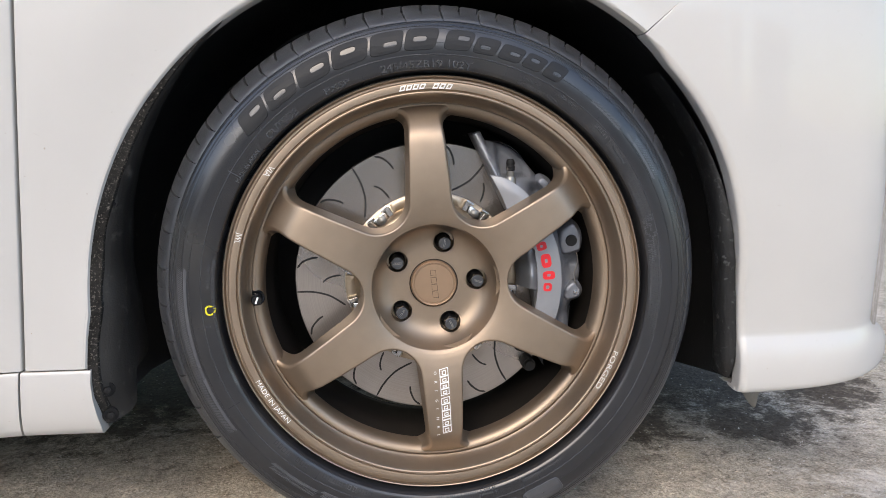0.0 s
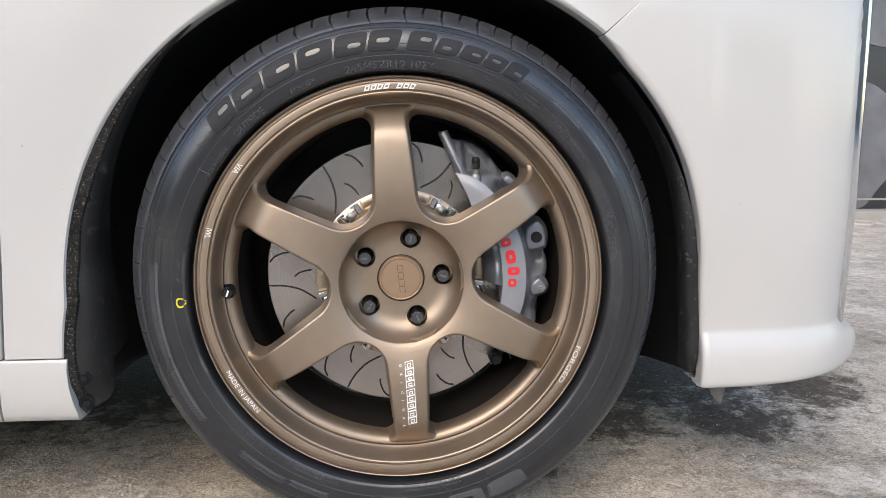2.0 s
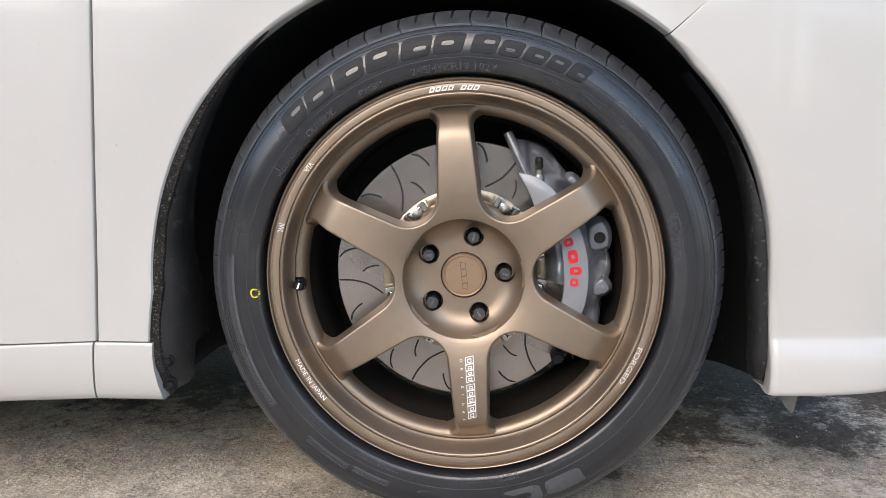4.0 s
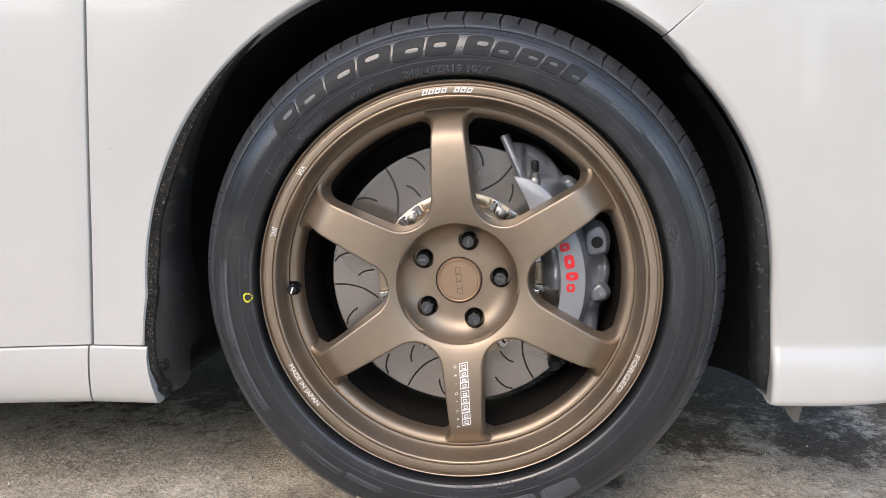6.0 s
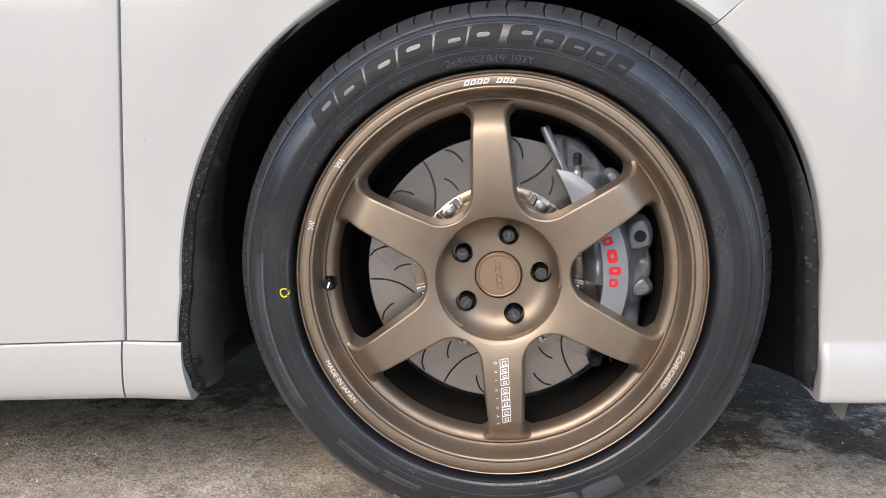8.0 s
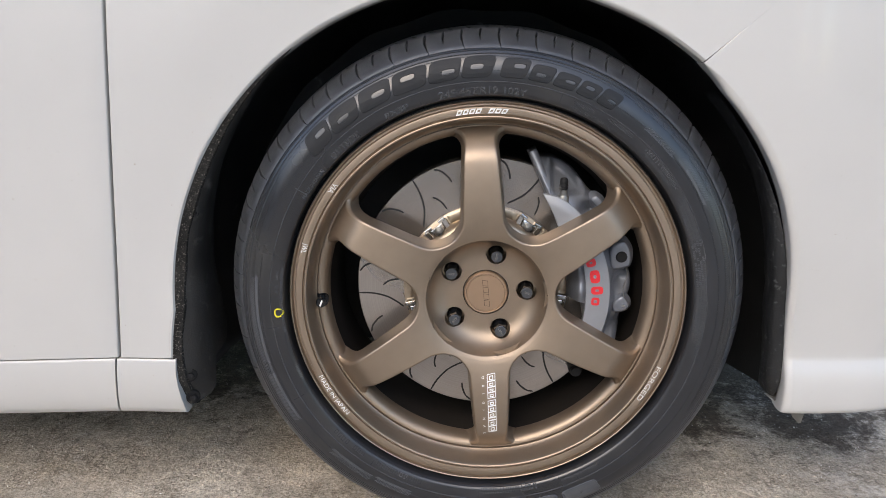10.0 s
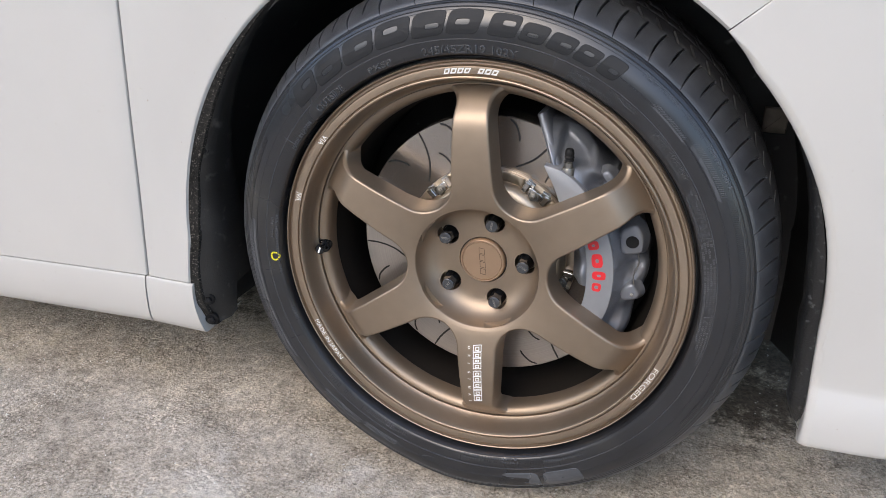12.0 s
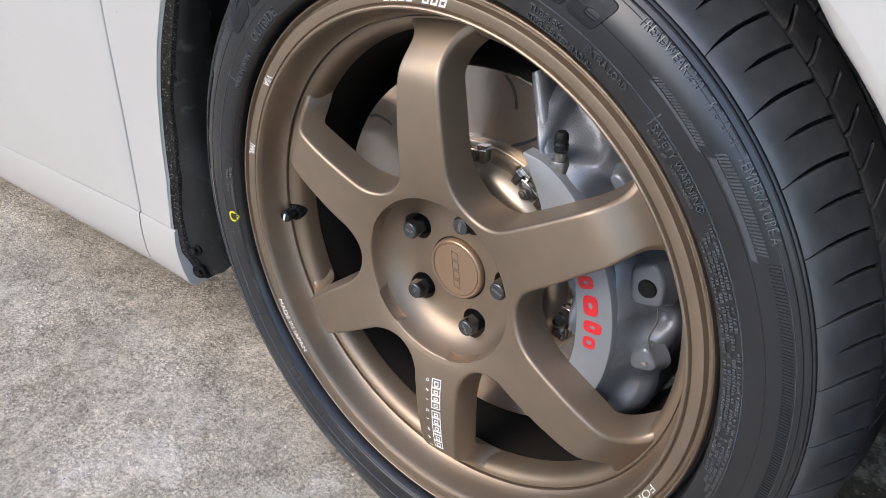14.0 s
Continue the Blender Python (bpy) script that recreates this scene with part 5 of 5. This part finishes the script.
curved_text("lettering", "FORGED", -20.2, -33.0, 0.2430, 0.0058, rim_d, FADED, wheel, "white printed word", lift=0.0003)
curved_text("lettering", "MADE IN JAPAN", -153.8, -138.4, 0.2492, 0.0056, rim_d, WHITE, wheel, "white printed words", inward=True, lift=0.0003)
curved_text("lettering", "VIA", 141.9, 145.2, 0.2496, 0.0068, rim_d, WHITE, wheel, "white stamped letters", inward=True, lift=0.0003)
curved_text("lettering", "JWL", 162.6, 165.6, 0.2493, 0.0064, rim_d, WHITE, wheel, "white stamped letters", inward=True, lift=0.0003)

# decal on the lowest spoke
DEC = math.radians(-86.8)


def on_spoke(x0, z0, turn):
    """Along x: down the spoke; y: towards its right edge."""
    ux, uz = math.cos(turn), math.sin(turn)

    def place(x, y, lift):
        px, pz = x0 + ux * x - uz * y, z0 + uz * x + ux * y
        return (px, face_d(math.hypot(px, pz)) - lift, pz)
    return place


place = on_spoke(0.0030, -0.1030, DEC)
bm = bmesh.new()
x = 0.0
for i, w in enumerate((0.0100, 0.0085, 0.0075, 0.0085, 0.0030, 0.0085, 0.0090, 0.0085, 0.0040, 0.0090, 0.0095)):
    if i == 4:
        x += w
        continue
    bm = bmesh.new()
    outline_bar(bm, x, x + w, 0.0, 0.0112, -0.0022, 0.0009, place, 0.0003)
    outline_bar(bm, x + 0.0022, x + w - 0.0022, 0.0030, 0.0082, -0.0010, 0.0010, place, 0.0003) if w > 0.006 else None
    part("maker_decal", bm, WHITE, wheel, "white outlined maker's decal", smooth=False)
    x += w * 0.985
vs, fs = letters("ORIGINAL", 1.0)
place = on_spoke(-0.0040, -0.1055, DEC)
bm = bmesh.new()
for i, ch in enumerate("ORIGINAL"):
    vs, fs = letters(ch, 0.0048)
    raised(bm, [(px + i * 0.01185, py) for px, py in vs], fs, place, 0.0003)
part("decal_word", bm, WHITE, wheel, "small white spaced word", smooth=False)

# engraved mark drawn dark, its shade in the colour, and bars on the nut caps
bm = bmesh.new()


def flat_at(x0, z0, turn, d):
    ux, uz = math.cos(turn), math.sin(turn)
    return lambda x, y, lift: (x0 + ux * x - uz * y, d - lift, z0 + uz * x + ux * y)


for i in range(4):
    outline_bar(bm, -0.0185 + i * 0.0095, -0.0185 + i * 0.0095 + 0.0080, -0.0036, 0.0038, 0.0016, 0.0005, flat_at(0.0002, 0.0, radians(-84), 0.0402), 0.0002)
part("cap_mark", bm, CAP_SHADE, cap, "engraved maker's mark", smooth=False)
bm = bmesh.new()
for i in range(4):
    outline_bar(bm, -0.0048 + i * 0.0025, -0.0048 + i * 0.0025 + 0.0021, -0.0010, 0.0012, 0.0005, 0.00028, flat_at(0, 0, 0, 0.03045), 0.0001)
mark = None
for k in range(5):
    a = NUT_A + radians(72 * k)
    m = Matrix.Translation(polar(NUT_R, a, -0.0020)) @ Matrix.Rotation(radians((-20, 80, 0, 55, -65)[k]) * -1, 4, "Y")
    if mark is None:
        mark = part("nut_mark", bm, ZINC, wheel, "", m, smooth=False)
    else:
        again(mark, m)

# tyre sidewall: words and numbers
def tyre_text(body, a0, a1, r0, h, inward=False, lift=0.0011):
    """Moulded letters with sloping edges."""
    vs, fs = letters(body, 1.0, 0.035)
    low, wide, tall = min(v[0] for v in vs), max(v[0] for v in vs), max(v[1] for v in vs)
    k = abs(radians(a1 - a0)) * r0 / (wide - low)
    place = round_at(a0, r0, tyre_d, inward)
    bm = bmesh.new()
    pts = [bm.verts.new(place((x - low) * k, y / tall * h, max(-0.0003, z / 0.035 * lift))) for x, y, z in vs]
    for f in fs:
        try:
            bm.faces.new([pts[i] for i in f])
        except ValueError:
            pass
    part("sidewall_lettering", bm, GLINT_RUBBER, tyre, "raised moulded lettering", smooth=False)


tyre_text("245/45ZR19 102Y", 104.0, 81.0, 0.2668, 0.0085)
tyre_text("OUTSIDE", 136.6, 126.8, 0.2670, 0.0085)
tyre_text("PXSP", 118.8, 112.0, 0.2670, 0.0070)
tyre_text("MADE IN JAPAN", 150.0, 140.5, 0.2668, 0.0050)
tyre_text("TUBELESS", 69.3, 63.5, 0.2730, 0.0045)
tyre_text("STEEL BELTED RADIAL", 69.3, 57.3, 0.2666, 0.0045)
tyre_text("EXTRA LOAD", 59.6, 52.0, 0.2745, 0.0050)
tyre_text("SAFETY WARNING:", 46.4, 33.8, 0.2745, 0.0058)
tyre_text("TREADWEAR 240", 56.6, 46.7, 0.3090, 0.0056)
tyre_text("TRACTION AA", 45.4, 39.6, 0.3090, 0.0056)
tyre_text("TEMPERATURE A", 38.6, 28.2, 0.3090, 0.0056)

# unreadable lines as plain small bars
rng = random.Random(4)


def fine_print(a0, a1, r0, h, inward=False, lift=0.0008):
    length = radians(abs(a0 - a1)) * r0
    place = round_at(a0, r0, tyre_d, inward)
    bm = bmesh.new()
    x, big = 0.0, h > 0.005
    while x < length:
        if rng.random() < (0.72 if big else 0.82):
            if big:
                outline_bar(bm, x, x + 0.0036 + 0.0012 * rng.random(), 0, h * (0.85 + 0.2 * rng.random()), 0.0, 0.0008, place, lift)
            else:
                bars(bm, [(x, x + 0.0011 + 0.0006 * rng.random(), 0, h * (0.75 + 0.3 * rng.random()), 0)], place, lift, 1)
        x += 0.0068 if big else 0.0023
    tagged(part("fine_print", bm, GLINT_RUBBER, tyre, smooth=False), "small moulded print", kind="stuff")


fine_print(46.4, 34.5, 0.2705, 0.0028)
for i in range(4):
    fine_print(32.5 - i * 0.6, 16.5 - i * 1.5, 0.2775 - i * 0.0033, 0.0024)
for i in range(4):
    fine_print(14.5 - i * 1.0, -13.0 + i * 2.0, 0.2775 - i * 0.0033, 0.0024)
fine_print(-171.0, -176.5 - 5.5, 0.2660, 0.0030)
fine_print(178.0, 171.0, 0.2660, 0.0034)
fine_print(178.0, 171.8, 0.2715, 0.0034)
fine_print(-156.0, -160.0, 0.2650, 0.0036)
fine_print(-126.5, -141.0, 0.2690, 0.0066)
fine_print(-105.0, -122.0, 0.2690, 0.0066)
fine_print(-74.0, -90.0, 0.2660, 0.0030)
fine_print(-74.0, -90.0, 0.2710, 0.0030)
fine_print(-55.0, -66.0, 0.2710, 0.0034)

# plain slanted blocks in place of the tyre maker's names
def slab(name, mat, label, place, w, h, slant, hole, lift=0.0006):
    """A plain rounded slanted slab w long and h high, with an oval opening hole = (x, y, half length, half height)."""
    n = 36
    hx, hy, hl, hh = hole

    def ring(cx, cy, rx, ry, p):
        row = []
        for i in range(n):
            t = 2 * math.pi * i / n
            x = cx + rx * math.copysign(abs(math.cos(t)) ** p, math.cos(t))
            y = cy + ry * math.copysign(abs(math.sin(t)) ** p, math.sin(t))
            row.append((x + slant * y / h, y))
        return row

    e = 0.0006
    outer, top = ring(w / 2, h / 2, w / 2 + e, h / 2 + e, 0.38), ring(w / 2, h / 2, w / 2, h / 2, 0.38)
    inn, low = ring(hx, hy, hl, hh, 0.55), ring(hx, hy, max(0.0001, hl - e), max(0.0001, hh - e), 0.55)
    bm = bmesh.new()
    grid(bm, [[place(x, y, -0.0003) for x, y in outer], [place(x, y, lift) for x, y in top], [place(x, y, lift) for x, y in [((a + c) / 2, (b + d) / 2) for (a, b), (c, d) in zip(top, inn)]], [place(x, y, lift) for x, y in inn], [place(x, y, -0.0003) for x, y in low]], True)
    part(name, bm, mat, tyre, label, smooth=False)


def maker_slabs(a0, r0, widths, h, slant):
    x = 0.0
    for i, w in enumerate(widths):
        at = round_at(a0, r0, tyre_d)
        slab("maker_block", BRAND, "dark textured moulded maker's block", (lambda x0: lambda px, py, l: at(px + x0, py, l))(x), w - 0.0032, h[i], slant, (w * (0.58, 0.42)[i % 2], h[i] * (0.62, 0.40, 0.5)[i % 3], w * 0.20, h[i] * 0.13))
        x += w


W = radians(49.6) * 0.2865 / 6
maker_slabs(139.6, 0.2865, [W * 0.94, W * 1.02, W * 1.06, W * 1.08, W * 0.96, W * 0.94], [0.0250] * 6, 0.0075)
W = radians(29.1) * 0.2870 / 5
maker_slabs(88.6, 0.2868, [W * 1.16, W * 1.02, W * 1.02, W * 0.92, W * 0.88], [0.0230, 0.0195, 0.0185, 0.0185, 0.0215], 0.0060)
for i, a in enumerate((-58.0, -69.3, -80.6, -91.9)):
    place = round_at(a, 0.2880, tyre_d)
    slab("maker_block", GREYRUB, "grey moulded maker's block", place, 0.050, 0.0230, 0.0, (0.025, 0.0115, 0.011 if i else 0.0012, 0.0042 if i else 0.0012), 0.0007)

# moulded lines, ticks and hatched bands
def ring_line(r, w, h, mat=GLINT_RUBBER):
    bm = bmesh.new()
    lathe(bm, [(r - w, tyre_d(r - w) + 0.0002), (r - w * 0.4, tyre_d(r) - h), (r + w * 0.4, tyre_d(r) - h), (r + w, tyre_d(r + w) + 0.0002)], 240, fix=flat)
    part("moulded_line", bm, mat, tyre)


ring_line(0.2812, 0.0006, 0.0006, GLINT_RUBBER)
ring_line(0.2655, 0.0005, 0.0004, RUBBER)
ring_line(0.2945, 0.0004, 0.0004, RUBBER)
ring_line(0.3110, 0.0004, 0.0004, GLINT_RUBBER)
ring_line(0.3140, 0.0008, 0.0006, RUBBER)
ring_line(0.3180, 0.0010, 0.0006, RUBBER)

for a, r0, r1 in ((72.6, 0.261, 0.2812), (47.0, 0.261, 0.286), (108.8, 0.261, 0.270), (-172.3, 0.260, 0.2885), (-151.4, 0.260, 0.290), (-123.2, 0.260, 0.281), (148.6, 0.260, 0.284), (-91, 0.260, 0.280), (-62, 0.262, 0.280)):
    bm = bmesh.new()
    vs = [(-0.0005, 0), (0.0005, 0), (0.0005, (r1 - r0) / 2), (-0.0005, (r1 - r0) / 2), (0.0005, r1 - r0), (-0.0005, r1 - r0)]
    raised(bm, vs, [(0, 1, 2, 3), (3, 2, 4, 5)], round_at(a, r0, tyre_d), 0.0006)
    part("moulded_tick", bm, GLINT_RUBBER, tyre, smooth=False)


def hatch(a0, a1, r0, r1, step=0.0023, strip=True):
    """A smooth flat strip with a row of slanted teeth along its outer side."""
    length = radians(a0 - a1) * r0
    mid = r0 + (r1 - r0) * 0.42
    if strip:
        bm = bmesh.new()
        bars(bm, [(0, length, 0, mid - r0 - 0.0006, 0.003)], round_at(a0, r0, tyre_d), 0.0005, max(8, int(length / 0.006)))
        part("smooth_strip", bm, GREYRUB, tyre, "smooth moulded strip", smooth=False)
    bm = bmesh.new()
    n = int(length / step)
    shapes = [(i * step, i * step + step * 0.5, mid - r0, r1 - r0, 0.003) for i in range(n)]
    bars(bm, shapes, round_at(a0, r0, tyre_d), 0.0008, 1)
    tagged(part("hatched_band", bm, GREYRUB if strip else RUBBER, tyre, smooth=False), "fine raised hatching", kind="stuff")


hatch(-145.8, -186.0, 0.2970, 0.3080)
hatch(-121.0, -133.8, 0.2915, 0.3015)
hatch(-109.5, -119.6, 0.2890, 0.2975)
hatch(51.0, 41.3, 0.2925, 0.2985)
hatch(40.0, 27.3, 0.2965, 0.3060)
hatch(26.5, -30.0, 0.3000, 0.3100, strip=False)
hatch(176.0, 152.0, 0.3010, 0.3085, strip=False)

# yellow paint ring
bm = bmesh.new()
n = 28
rows = []
for r, l in ((0.0043, -0.0001), (0.0043, 0.0006), (0.0062, 0.0006), (0.0062, -0.0001)):
    row = []
    for i in range(n):
        t = 2 * math.pi * i / n
        q = r * (1 + 0.06 * math.sin(3 * t + 1))
        px, pz = 0.2715 * math.cos(radians(-176.4)) + q * math.cos(t), 0.2715 * math.sin(radians(-176.4)) + q * math.sin(t)
        row.append((px, tyre_d(math.hypot(px, pz)) - l, pz))
    rows.append(row)
grid(bm, rows, True)
part("paint_ring", bm, YELLOW, tyre, "yellow paint ring")

# ---- far wall ----
def wall():
    bm = bmesh.new()
    prism(bm, [(1.6, 0.0), (14, 0.0), (14, 3.4), (1.6, 3.4)], 4.60, 4.8)
    ob = tagged(part("wall_far", bm, MURAL, smooth=False), "dark painted wall with grey curved shapes", "wall", kind="structure")
    bm = bmesh.new()
    prism(bm, [(1.6, -0.02), (14, -0.02), (14, 0.045), (1.6, 0.045)], 4.45, 4.595, 0.008)
    tagged(part("kerb", bm, CONCRETE_WALL, smooth=False), "low pale concrete ledge along the dark wall", "kerb", kind="structure")
    bm = bmesh.new()
    prism(bm, [(1.6, 0.102), (14, 0.102), (14, 0.114), (1.6, 0.114)], 4.588, 4.602)
    part("trim_strip", bm, CONCRETE_WALL, ob, "thin pale strip", smooth=False)
    for i in range(9):
        x, z, s = 2.4 + 0.55 * (i % 5) + 0.2 * rng.random(), 0.45 + 0.62 * (i // 3) * 0.8, 0.22 + 0.12 * rng.random()
        bm = bmesh.new()
        out = smooth_loop([(s * math.cos(t) * (1 + 0.25 * math.sin(3 * t + i)), 1.3 * s * math.sin(t)) for t in np.linspace(0, 2 * math.pi, 9, endpoint=False)])
        prism(bm, [(x + p, z + q) for p, q in out], 4.594, 4.62)
        part("painted_shape", bm, MURAL_GREY, ob)


wall()


def unseen_wall(name, x0, y0, x1, y1, h, mat, label):
    """An unseen plain wall added to shape reflections and light, coping along its top."""
    d = Vector((x1 - x0, y1 - y0, 0))
    ln = d.length
    m = Matrix.Translation((x0, y0, 0)) @ Matrix.Rotation(math.atan2(d.y, d.x), 4, "Z")
    bm = bmesh.new()
    prism(bm, [(0, -0.05), (ln, -0.05), (ln, h), (0, h)], 0.0, 0.22)
    ob = tagged(part(name, bm, mat, m=m, smooth=False), label, "wall", kind="structure")
    bm = bmesh.new()
    prism(bm, [(0, h + 0.002), (ln, h + 0.002), (ln, h + 0.08), (0, h + 0.08)], -0.05, 0.27, 0.01)
    part("coping", bm, CONCRETE_WALL, ob, smooth=False)


unseen_wall("unseen_wall_1", -9.0, -7.5, 4.8, -7.5, 2.3, CONCRETE_WALL, "unseen plain grey wall added for reflections")
unseen_wall("unseen_wall_2", 5.2, -7.5, 5.9, -7.5, 2.3, CONCRETE_WALL, "unseen narrow grey pier added for reflections, between two openings")
unseen_wall("unseen_wall_3", 6.9, -7.5, 9.0, -7.5, 2.3, CONCRETE_WALL, "unseen plain grey wall added for reflections, beside an opening")
unseen_wall("unseen_side_wall", -9.0, 8.0, -9.0, -7.5, 3.0, CONCRETE_WALL, "unseen plain grey side wall added to cut light and reflections")
